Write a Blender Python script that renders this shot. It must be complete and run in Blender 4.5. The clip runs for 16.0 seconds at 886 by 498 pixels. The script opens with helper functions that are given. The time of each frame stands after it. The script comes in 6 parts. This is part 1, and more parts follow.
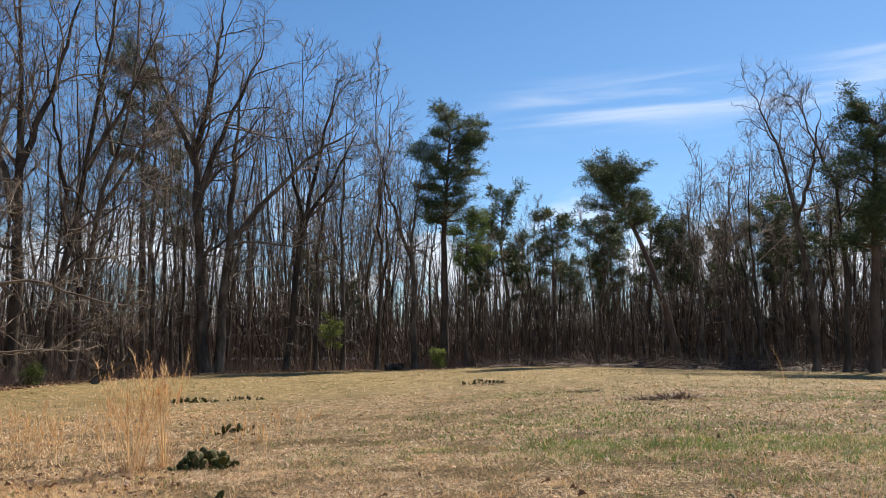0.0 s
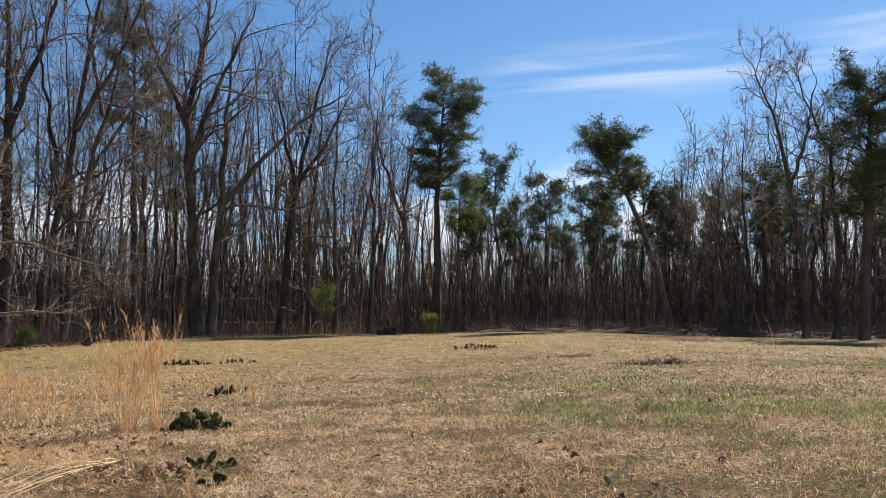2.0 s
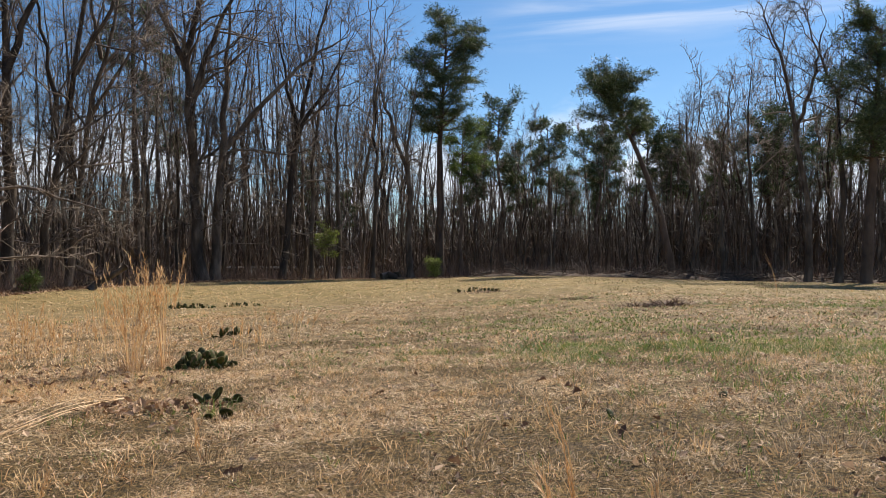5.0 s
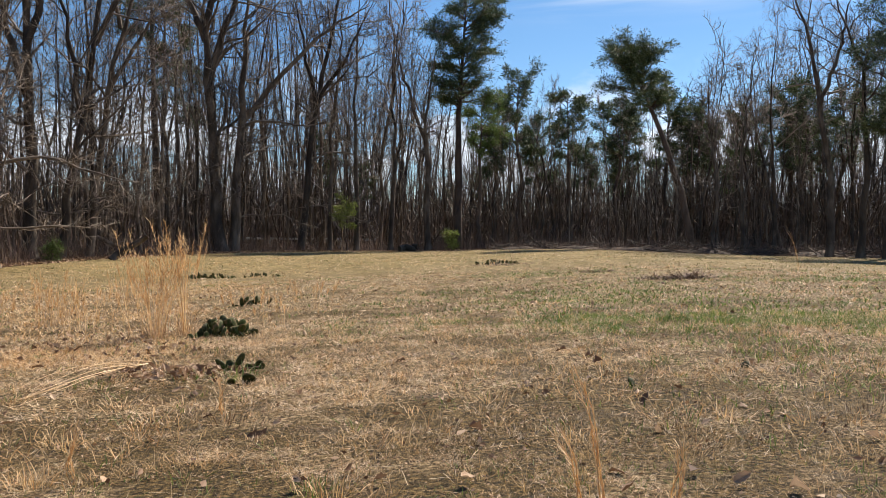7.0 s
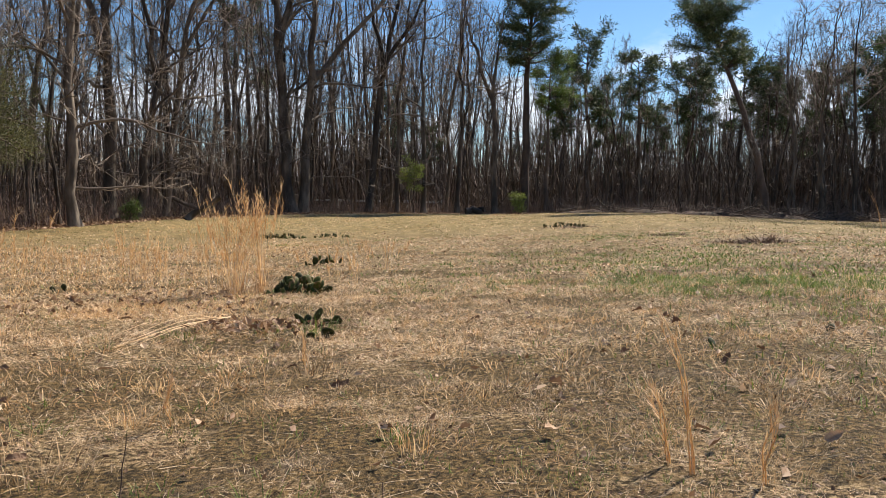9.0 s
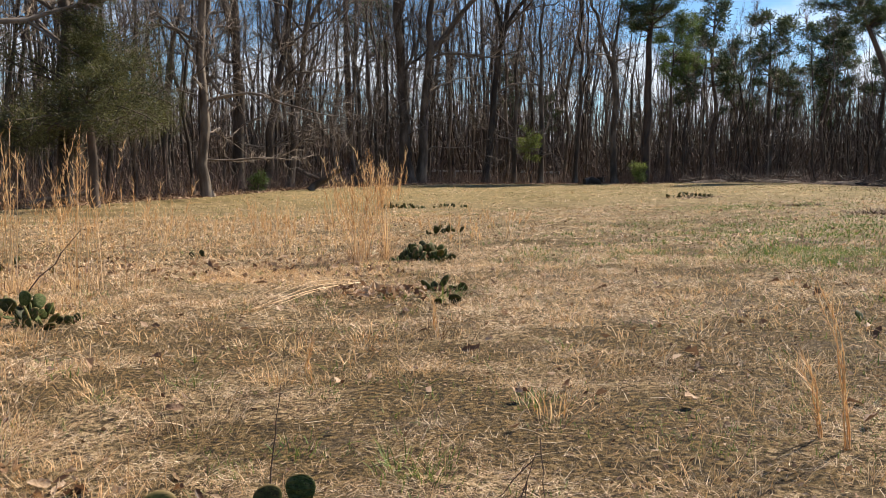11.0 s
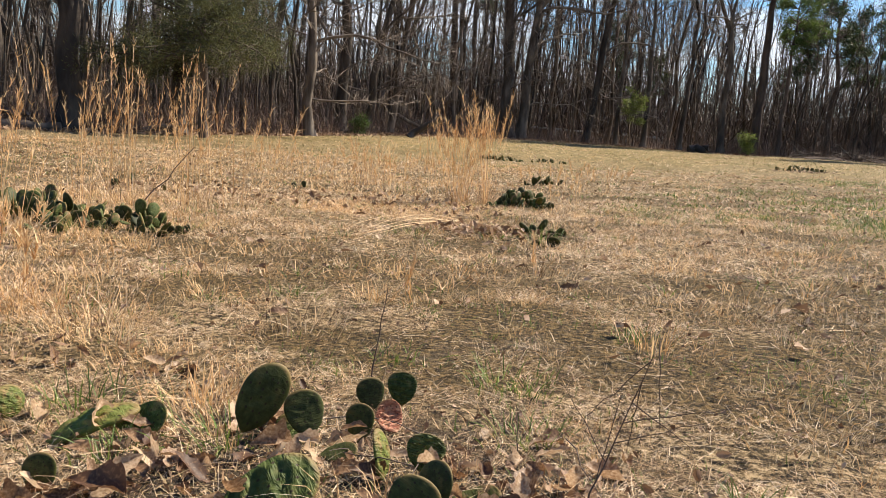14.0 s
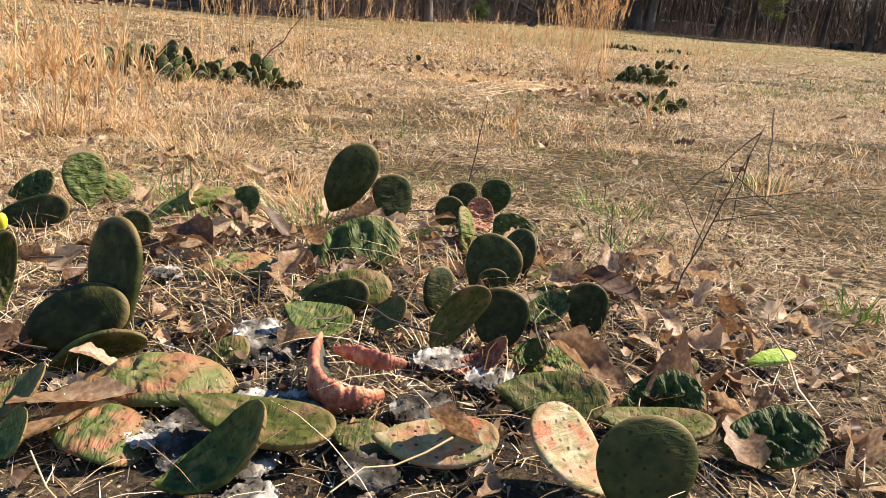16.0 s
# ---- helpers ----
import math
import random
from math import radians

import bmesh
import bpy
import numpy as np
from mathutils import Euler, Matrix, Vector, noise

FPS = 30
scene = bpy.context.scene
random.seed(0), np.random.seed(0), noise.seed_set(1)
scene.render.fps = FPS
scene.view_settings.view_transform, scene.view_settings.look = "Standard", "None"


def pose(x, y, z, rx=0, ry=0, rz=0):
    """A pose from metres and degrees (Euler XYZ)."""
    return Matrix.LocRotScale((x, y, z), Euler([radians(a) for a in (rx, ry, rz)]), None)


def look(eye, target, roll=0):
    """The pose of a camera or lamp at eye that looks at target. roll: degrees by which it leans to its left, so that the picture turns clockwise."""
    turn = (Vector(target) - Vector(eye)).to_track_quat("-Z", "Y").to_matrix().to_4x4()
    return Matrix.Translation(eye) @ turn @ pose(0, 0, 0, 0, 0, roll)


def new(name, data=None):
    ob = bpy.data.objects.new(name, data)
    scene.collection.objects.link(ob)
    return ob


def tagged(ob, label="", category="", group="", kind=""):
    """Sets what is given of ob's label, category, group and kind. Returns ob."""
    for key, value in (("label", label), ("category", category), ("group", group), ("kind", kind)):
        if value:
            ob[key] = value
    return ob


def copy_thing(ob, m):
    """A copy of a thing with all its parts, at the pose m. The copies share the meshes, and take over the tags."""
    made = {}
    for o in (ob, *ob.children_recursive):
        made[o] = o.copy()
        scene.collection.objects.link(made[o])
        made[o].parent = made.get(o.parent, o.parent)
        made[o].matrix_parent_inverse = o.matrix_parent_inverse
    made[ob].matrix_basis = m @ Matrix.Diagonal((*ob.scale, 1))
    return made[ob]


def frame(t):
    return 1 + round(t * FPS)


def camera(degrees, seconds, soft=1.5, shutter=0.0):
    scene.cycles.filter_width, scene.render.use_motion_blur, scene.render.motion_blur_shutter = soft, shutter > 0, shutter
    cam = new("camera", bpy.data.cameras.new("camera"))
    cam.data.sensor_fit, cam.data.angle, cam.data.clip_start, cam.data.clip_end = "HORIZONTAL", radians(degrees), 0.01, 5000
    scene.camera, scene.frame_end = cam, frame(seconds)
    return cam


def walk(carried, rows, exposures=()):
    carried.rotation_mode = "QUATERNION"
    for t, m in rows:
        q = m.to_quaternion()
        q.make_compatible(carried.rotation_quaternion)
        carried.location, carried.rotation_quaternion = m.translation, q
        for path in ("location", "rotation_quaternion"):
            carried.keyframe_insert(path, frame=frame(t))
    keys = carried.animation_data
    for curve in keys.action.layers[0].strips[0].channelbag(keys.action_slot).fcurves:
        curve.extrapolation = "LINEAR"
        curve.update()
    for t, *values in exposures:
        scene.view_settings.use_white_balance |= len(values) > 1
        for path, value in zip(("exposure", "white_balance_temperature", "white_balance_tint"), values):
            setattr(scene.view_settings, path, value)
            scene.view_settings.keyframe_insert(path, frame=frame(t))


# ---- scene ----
cam = camera(56.3, 16.0, soft=0.8)

PATH = [
    (0.0, (-0.176, -0.224, 0.836), (-0.151, 1.758, 1.1), -0.07),
    (0.5, (-0.184, -0.181, 0.831), (-0.156, 1.804, 1.066), 0.22),
    (1.0, (-0.184, -0.178, 0.828), (-0.145, 1.81, 1.041), 0.32),
    (1.5, (-0.186, -0.175, 0.821), (-0.142, 1.814, 1.021), 0.32),
    (2.0, (-0.185, -0.173, 0.818), (-0.142, 1.818, 0.999), 0.31),
    (2.5, (-0.185, -0.169, 0.811), (-0.141, 1.824, 0.97), 0.31),
    (3.0, (-0.187, -0.164, 0.804), (-0.143, 1.832, 0.93), 0.11),
    (3.5, (-0.185, -0.163, 0.796), (-0.142, 1.834, 0.893), 0.0),
    (4.0, (-0.185, -0.159, 0.79), (-0.142, 1.839, 0.872), 0.1),
    (6.5, (-0.201, -0.147, 0.748), (-0.188, 1.853, 0.746), 0.5),
    (7.0, (-0.21, -0.146, 0.745), (-0.215, 1.854, 0.729), 0.6),
    (7.5, (-0.226, -0.152, 0.736), (-0.265, 1.847, 0.699), 0.6),
    (8.0, (-0.242, -0.16, 0.729), (-0.319, 1.838, 0.667), 0.7),
    (8.5, (-0.261, -0.155, 0.72), (-0.374, 1.84, 0.635), 0.8),
    (9.0, (-0.274, -0.159, 0.712), (-0.435, 1.832, 0.605), 0.99),
    (9.5, (-0.293, -0.165, 0.701), (-0.519, 1.817, 0.567), 0.88),
    (10.0, (-0.306, -0.167, 0.698), (-0.606, 1.804, 0.544), 0.67),
    (12.3, (-0.381, -0.184, 0.662), (-0.932, 1.727, 0.454), 2.18),
    (12.5, (-0.385, -0.188, 0.656), (-0.947, 1.72, 0.444), 2.48),
    (13.0, (-0.39, -0.192, 0.644), (-0.975, 1.706, 0.402), 2.87),
    (13.5, (-0.39, -0.184, 0.618), (-0.999, 1.701, 0.343), 3.56),
    (14.0, (-0.388, -0.181, 0.583), (-1.022, 1.692, 0.285), 4.85),
    (14.5, (-0.38, -0.175, 0.545), (-1.033, 1.686, 0.212), 5.95),
    (15.0, (-0.369, -0.17, 0.506), (-1.053, 1.674, 0.147), 6.33),
    (15.5, (-0.357, -0.162, 0.446), (-1.119, 1.639, 0.025), 6.29),
    (16.0, (-0.342, -0.145, 0.383), (-1.182, 1.58, -0.18), 5.97),
]
walk(cam, [(t, look(eye, target, roll)) for t, eye, target, roll in PATH], exposures=[(0.0, 0.81), (4.0, 0.72), (8.5, 0.87), (12.5, 0.95), (14.0, 1.06), (15.0, 1.08), (16.0, 1.24)])

# ---- light ----
SUN_AZ, SUN_EL = radians(38), radians(44)
world = bpy.data.worlds.new("sky")
scene.world = world
world.use_nodes = True
wn, wl = world.node_tree.nodes, world.node_tree.links
wn.clear()


def wnode(kind, **props):
    n = wn.new(kind)
    for key, value in props.items():
        n.inputs[key].default_value = value
    return n


def wmath(op, a, b=None):
    n = wn.new("ShaderNodeMath")
    n.operation = op
    for i, v in enumerate((a, b)):
        if v is None:
            continue
        if isinstance(v, (int, float)):
            n.inputs[i].default_value = v
        else:
            wl.new(v, n.inputs[i])
    return n.outputs[0]


def wramp(v, lo, hi):
    n = wn.new("ShaderNodeMapRange")
    n.interpolation_type = "SMOOTHSTEP"
    wl.new(v, n.inputs["Value"])
    n.inputs["From Min"].default_value, n.inputs["From Max"].default_value = lo, hi
    return n.outputs["Result"]


sky = wn.new("ShaderNodeTexSky")
sky.sky_type = "NISHITA"
sky.sun_disc = False
sky.sun_elevation, sky.sun_rotation = SUN_EL, SUN_AZ
sky.altitude, sky.air_density, sky.dust_density, sky.ozone_density = 20, 1.0, 0.1, 3.5
coord = wn.new("ShaderNodeTexCoord")
axes = wn.new("ShaderNodeSeparateXYZ")
wl.new(coord.outputs["Generated"], axes.inputs[0])
bearing = wmath("ARCTAN2", axes.outputs["X"], axes.outputs["Y"])
height = wmath("ARCSINE", axes.outputs["Z"])
# fair-weather cumulus low over the woods
puff_at = wn.new("ShaderNodeCombineXYZ")
wl.new(wmath("MULTIPLY", bearing, 7.0), puff_at.inputs[0])
wl.new(wmath("MULTIPLY", height, 13.0), puff_at.inputs[1])
puff = wnode("ShaderNodeTexNoise", Scale=1.0, Detail=7.0, Roughness=0.55)
wl.new(puff_at.outputs[0], puff.inputs["Vector"])
low = wmath("SUBTRACT", 1.0, wramp(height, 0.10, 0.235))
cumulus = wmath("MULTIPLY", wramp(wmath("ADD", puff.outputs["Fac"], wmath("MULTIPLY", low, 0.10)), 0.545, 0.64), low)
# long thin streaks of cirrus
streak_at = wn.new("ShaderNodeCombineXYZ")
wl.new(wmath("MULTIPLY", bearing, 3.2), streak_at.inputs[0])
wl.new(wmath("MULTIPLY", wmath("SUBTRACT", height, wmath("MULTIPLY", bearing, 0.03)), 42.0), streak_at.inputs[1])
streak = wnode("ShaderNodeTexNoise", Scale=1.0, Detail=5.0, Roughness=0.55, Distortion=0.4)
wl.new(streak_at.outputs[0], streak.inputs["Vector"])
rise = wmath("SUBTRACT", height, wmath("MULTIPLY", bearing, 0.03))
belt = wmath("MULTIPLY", wramp(rise, 0.235, 0.295), wmath("SUBTRACT", 1.0, wramp(rise, 0.295, 0.335)))
cirrus = wmath("MULTIPLY", wmath("MULTIPLY", wramp(streak.outputs["Fac"], 0.36, 0.74), belt), wramp(bearing, 0.0, 0.22))
cover = wmath("MINIMUM", wmath("ADD", wmath("MULTIPLY", cumulus, 0.8), wmath("MULTIPLY", cirrus, 0.5)), 1.0)
mix = wn.new("ShaderNodeMix")
mix.data_type = "RGBA"
wl.new(cover, mix.inputs["Factor"])
deep = wnode("ShaderNodeHueSaturation", Saturation=1.17, Value=0.96)
wl.new(sky.outputs["Color"], deep.inputs["Color"])
wl.new(deep.outputs["Color"], mix.inputs[6])
mix.inputs[7].default_value = (8.6, 8.8, 9.3, 1)
back = wnode("ShaderNodeBackground", Strength=0.074)
wl.new(mix.outputs[2], back.inputs["Color"])
wout = wn.new("ShaderNodeOutputWorld")
wl.new(back.outputs[0], wout.inputs["Surface"])

sun = new("sun", bpy.data.lights.new("sun", "SUN"))
sun.data.energy, sun.data.angle, sun.data.color = 5.0, radians(0.55), (1.0, 0.90, 0.76)
sun_from = Vector((math.sin(SUN_AZ) * math.cos(SUN_EL), math.cos(SUN_AZ) * math.cos(SUN_EL), math.sin(SUN_EL)))
sun.matrix_world = look(sun_from * 200, (0, 0, 0))


# ---- materials ----
def material(name, stops, scale=6.0, detail=5.0, rough=0.85, bump=0.3, bump_scale=30.0, stretch=(1, 1, 1), vary=0.0,
             island=False, gloss=0.5, translucent=0.0, coords="Object", bump_distance=0.01):
    """Noise-driven colour between stops, with relief. vary: how far pieces differ in brightness."""
    m = bpy.data.materials.new(name)
    m.use_nodes = True
    n, l = m.node_tree.nodes, m.node_tree.links
    shader = n["Principled BSDF"]
    shader.inputs["Roughness"].default_value = rough
    shader.inputs["Specular IOR Level"].default_value = gloss
    tc = n.new("ShaderNodeTexCoord")
    mp = n.new("ShaderNodeMapping")
    mp.inputs["Scale"].default_value = stretch
    l.new(tc.outputs[coords], mp.inputs[0])
    tex = n.new("ShaderNodeTexNoise")
    tex.inputs["Scale"].default_value, tex.inputs["Detail"].default_value = scale, detail
    l.new(mp.outputs[0], tex.inputs["Vector"])
    value = tex.outputs["Fac"]
    if vary:
        if island:
            rnd = n.new("ShaderNodeNewGeometry").outputs["Random Per Island"]
        else:
            rnd = n.new("ShaderNodeObjectInfo").outputs["Random"]
        mul = n.new("ShaderNodeMath")
        mul.operation = "MULTIPLY_ADD"
        l.new(rnd, mul.inputs[0])
        mul.inputs[1].default_value = vary
        mul.inputs[2].default_value = -vary / 2
        add = n.new("ShaderNodeMath")
        l.new(value, add.inputs[0])
        l.new(mul.outputs[0], add.inputs[1])
        value = add.outputs[0]
    ramp = n.new("ShaderNodeValToRGB")
    while len(ramp.color_ramp.elements) < len(stops):
        ramp.color_ramp.elements.new(0.5)
    for el, (pos, col) in zip(ramp.color_ramp.elements, stops):
        el.position, el.color = pos, (*col, 1)
    l.new(value, ramp.inputs[0])
    l.new(ramp.outputs[0], shader.inputs["Base Color"])
    if bump:
        tex2 = n.new("ShaderNodeTexNoise")
        tex2.inputs["Scale"].default_value, tex2.inputs["Detail"].default_value = bump_scale, 6
        l.new(mp.outputs[0], tex2.inputs["Vector"])
        bp = n.new("ShaderNodeBump")
        bp.inputs["Strength"].default_value, bp.inputs["Distance"].default_value = bump, bump_distance
        l.new(tex2.outputs["Fac"], bp.inputs["Height"])
        l.new(bp.outputs[0], shader.inputs["Normal"])
    if translucent:
        tr = n.new("ShaderNodeBsdfTranslucent")
        l.new(ramp.outputs[0], tr.inputs["Color"])
        mx = n.new("ShaderNodeMixShader")
        mx.inputs[0].default_value = translucent
        l.new(shader.outputs[0], mx.inputs[1])
        l.new(tr.outputs[0], mx.inputs[2])
        l.new(mx.outputs[0], n["Material Output"].inputs["Surface"])
    return m


BARK = material("bark", ((0.3, (0.026, 0.018, 0.012)), (0.5, (0.075, 0.055, 0.039)), (0.72, (0.21, 0.165, 0.125))), scale=2.2, stretch=(1, 1, 0.35),
                bump=0.8, bump_scale=14, vary=0.25, bump_distance=0.03)
TWIG = material("twig", ((0.3, (0.058, 0.044, 0.034)), (0.7, (0.27, 0.212, 0.165))), scale=1.5, bump=0, vary=0.25)
PINE_BARK = material("pine_bark", ((0.3, (0.04, 0.027, 0.02)), (0.7, (0.13, 0.09, 0.065))), scale=2.5, stretch=(1, 1, 0.4), bump=0.6,
                     bump_scale=10, vary=0.2, bump_distance=0.03)
NEEDLE = material("pine_needles", ((0.25, (0.022, 0.040, 0.012)), (0.5, (0.06, 0.088, 0.028)), (0.8, (0.14, 0.165, 0.06))), scale=1.2, bump=0,
                  vary=0.6, island=True, rough=0.55, translucent=0.2)
CEDAR = material("cedar_needles", ((0.25, (0.028, 0.034, 0.009)), (0.5, (0.078, 0.082, 0.021)), (0.8, (0.165, 0.155, 0.048))), scale=1.2, bump=0,
                 vary=0.6, island=True, rough=0.7, translucent=0.25)
BUSH_GREEN = material("spring_needles", ((0.25, (0.06, 0.10, 0.018)), (0.8, (0.16, 0.21, 0.05))), scale=2, bump=0, vary=0.5, island=True,
                      rough=0.6, translucent=0.35)
YOUNG = material("young_needles", ((0.25, (0.12, 0.16, 0.03)), (0.8, (0.27, 0.31, 0.08))), scale=2, bump=0, vary=0.5, island=True,
                 rough=0.6, translucent=0.45)
BRUSH = material("brush", ((0.3, (0.07, 0.042, 0.031)), (0.7, (0.25, 0.16, 0.12))), scale=0.8, bump=0, vary=0.6, island=True)
STRAW = material("dry_grass", ((0.22, (0.115, 0.060, 0.025)), (0.42, (0.42, 0.26, 0.12)), (0.58, (0.70, 0.48, 0.268)), (0.8, (0.92, 0.73, 0.51))), scale=6.0,
                 bump=0, vary=0.7, island=True, rough=0.7, translucent=0.15)
SEDGE = material("broomsedge", ((0.2, (0.46, 0.245, 0.095)), (0.5, (0.74, 0.47, 0.22)), (0.85, (0.88, 0.66, 0.39))), scale=2, bump=0, vary=0.7,
                 island=True, rough=0.6, translucent=0.35)
GREEN = material("green_grass", ((0.2, (0.055, 0.10, 0.012)), (0.5, (0.12, 0.185, 0.028)), (0.85, (0.23, 0.29, 0.06))), scale=2, bump=0, vary=0.7,
                 island=True, rough=0.6, translucent=0.35)
MOSS = material("moss", ((0.2, (0.040, 0.031, 0.010)), (0.42, (0.125, 0.090, 0.027)), (0.65, (0.23, 0.16, 0.066)), (0.85, (0.42, 0.30, 0.165))), scale=4.0, bump=0,
                vary=0.8, island=True, rough=0.8, translucent=0.1)
LITTER = material("leaf_litter", ((0.2, (0.10, 0.050, 0.026)), (0.5, (0.27, 0.155, 0.085)), (0.85, (0.54, 0.37, 0.235))), scale=3, bump=0, vary=0.75,
                  island=True, rough=0.7, translucent=0.2)


# ---- building helpers ----
def smooth(v):
    v = np.clip(v, 0, 1)
    return v * v * (3 - 2 * v)


def ground_z(x, y):
    """The height of the field: tilted near the camera, levelling out towards the woods."""
    x, y = np.asarray(x, float), np.asarray(y, float)
    left = 0.4612 * np.tanh(x / 8) * (1 - 0.75 * smooth((y - 18) / 27))
    right = 0.0577 * x * np.exp(-(x / 9) ** 2)
    z = np.where(x < 0, left, right) + 0.22 * smooth((y - 12) / 38)
    z = z + 0.06 * np.exp(-((x + 0.85) / 0.55) ** 2 - ((y - 0.75) / 0.5) ** 2)
    return z + 0.006 * np.sin(2.9 * x + 1.7 * y) * np.sin(2.3 * y - 0.8 * x + 1) + 0.004 * np.sin(7.1 * x - 3 * y) * np.sin(6.3 * y + 2 * x)


def gz(x, y):
    return float(ground_z(x, y))


def patch_noise(x, y, scale, seed=0):
    """Smooth value noise in 0..1 over the plan."""
    x, y = np.asarray(x, float) * scale + 31.7 * seed, np.asarray(y, float) * scale + 17.3 * seed

    def corner(i, j):
        v = np.sin(i * 127.1 + j * 311.7 + seed * 7.7) * 43758.5453
        return v - np.floor(v)
    i, j = np.floor(x), np.floor(y)
    u, v = smooth(x - i), smooth(y - j)
    return (corner(i, j) * (1 - u) + corner(i + 1, j) * u) * (1 - v) + (corner(i, j + 1) * (1 - u) + corner(i + 1, j + 1) * u) * v


def mesh(name, verts, faces, mat, flat=False):
    me = bpy.data.meshes.new(name)
    me.from_pydata(verts, [], faces)
    if not flat:
        me.polygons.foreach_set("use_smooth", np.ones(len(me.polygons), bool))
    me.materials.append(mat)
    return me


def part(name, me, parent, label=""):
    ob = new(name, me)
    ob.parent = parent
    return tagged(ob, label)


class Tubes:
    """Gathers tapered tubes into one mesh."""

    def __init__(self):
        self.v, self.f, self.t, self.n = [], [], [], 0

    def add(self, pts, radii, sides):
        pts, radii = np.asarray(pts, float), np.asarray(radii, float)
        k = len(pts)
        way = np.gradient(pts, axis=0)
        way /= np.linalg.norm(way, axis=1)[:, None] + 1e-9
        ref = np.array((0.31, 0.95, 0.05)) if abs(way[0][2]) > 0.7 else np.array((0.05, 0.1, 0.99))
        a = np.cross(way, ref)
        a /= np.linalg.norm(a, axis=1)[:, None] + 1e-9
        b = np.cross(way, a)
        ang = np.arange(sides) * 2 * math.pi / sides
        ring = pts[:, None] + radii[:, None, None] * (np.cos(ang)[None, :, None] * a[:, None] + np.sin(ang)[None, :, None] * b[:, None])
        self.v.append(ring.reshape(-1, 3))
        i = np.arange((k - 1) * sides).reshape(k - 1, sides)
        j = np.roll(i, -1, axis=1)
        self.f.append(np.stack((i, j, j + sides, i + sides), axis=-1).reshape(-1, 4) + self.n)
        self.n += k * sides

    def cone(self, p, q, r):
        """A twig of three faces that runs to a point."""
        d = q - p
        a = np.array((d[1] + 1e-4, -d[0], 0.3 * r))
        a *= r / (np.linalg.norm(a) + 1e-9)
        b = np.cross(d, a)
        b *= r / (np.linalg.norm(b) + 1e-9)
        self.v.append(np.array((p + a, p - 0.5 * a + 0.87 * b, p - 0.5 * a - 0.87 * b, q)))
        n = self.n
        self.t += [(n, n + 1, n + 3), (n + 1, n + 2, n + 3), (n + 2, n, n + 3)]
        self.n += 4

    def sliver(self, p, q, w):
        """The finest twig: one thin tapering face."""
        d = q - p
        a = np.array((d[1], -d[0], 0.4 * d[2] + 1e-4))
        a *= w / (np.linalg.norm(a) + 1e-9)
        self.v.append(np.array((p - a, p + a, q)))
        self.t.append((self.n, self.n + 1, self.n + 2))
        self.n += 3

    def mesh(self, name, mat):
        faces = np.concatenate(self.f).tolist() + self.t
        return mesh(name, np.concatenate(self.v), faces, mat)


def along(pts, s):
    """The point and direction at the share s of a polyline."""
    f = s * (len(pts) - 1)
    i = min(int(f), len(pts) - 2)
    d = pts[i + 1] - pts[i]
    return pts[i] + d * (f - i), d / (np.linalg.norm(d) + 1e-9)


def branch(rng, start, way, length, segs, bend, lift):
    pts, d = [np.array(start)], np.array(way, float)
    for _ in range(segs):
        d = d + rng.normal(0, bend, 3) + np.array((0, 0, lift))
        d /= np.linalg.norm(d)
        pts.append(pts[-1] + d * length / segs)
    return np.array(pts)


def sideways(rng, d, angle):
    """A direction at that angle from d."""
    p = rng.normal(0, 1, 3)
    p -= d * (p @ d)
    p /= np.linalg.norm(p) + 1e-9
    return d * math.cos(angle) + p * math.sin(angle)


def spread_branches(rng, out, stem, r0, counts, reach, first, level=0):
    """Sets limbs on a stem, boughs on the limbs and twigs on the boughs. Low limbs reach out level or droop, high ones climb."""
    n = counts[level]
    for i in range(n):
        s = first + (1 - first) * (i + rng.random()) / n
        p, d = along(stem, min(s, 0.99))
        ang = rng.uniform(0.5, 1.05) * (1.0 if level else 1.35 - 0.75 * s)
        length = reach * rng.uniform(0.55, 1.55) * (1.1 - 0.45 * s if level == 0 else 1.0 - 0.4 * s)
        way = sideways(rng, d, ang)
        if level == 3:
            out.sliver(p, p + way * length, 0.0065)
            continue
        if level == 2:
            q = p + (way + rng.normal(0, 0.2, 3)) * length
            out.cone(p, q, 0.0125)
            w, rad = np.array((p, q)), 0.0125
        else:
            rad = max(r0 * (0.46 if level == 0 else 0.55) * (1.1 - 0.7 * s), 0.019)
            segs = (7, 4)[level]
            w = branch(rng, p, way, length, segs, (0.24, 0.28)[level], 0.16 * s - 0.03 if level == 0 else 0.04)
            out.add(w, np.linspace(rad, max(rad * 0.22, 0.009), segs + 1), (5, 3)[level])
        if level + 1 < len(counts):
            spread_branches(rng, out, w, rad, counts, reach * (0.46, 0.5, 0.62)[level], (0.2, 0.12, 0.1)[level], level + 1)


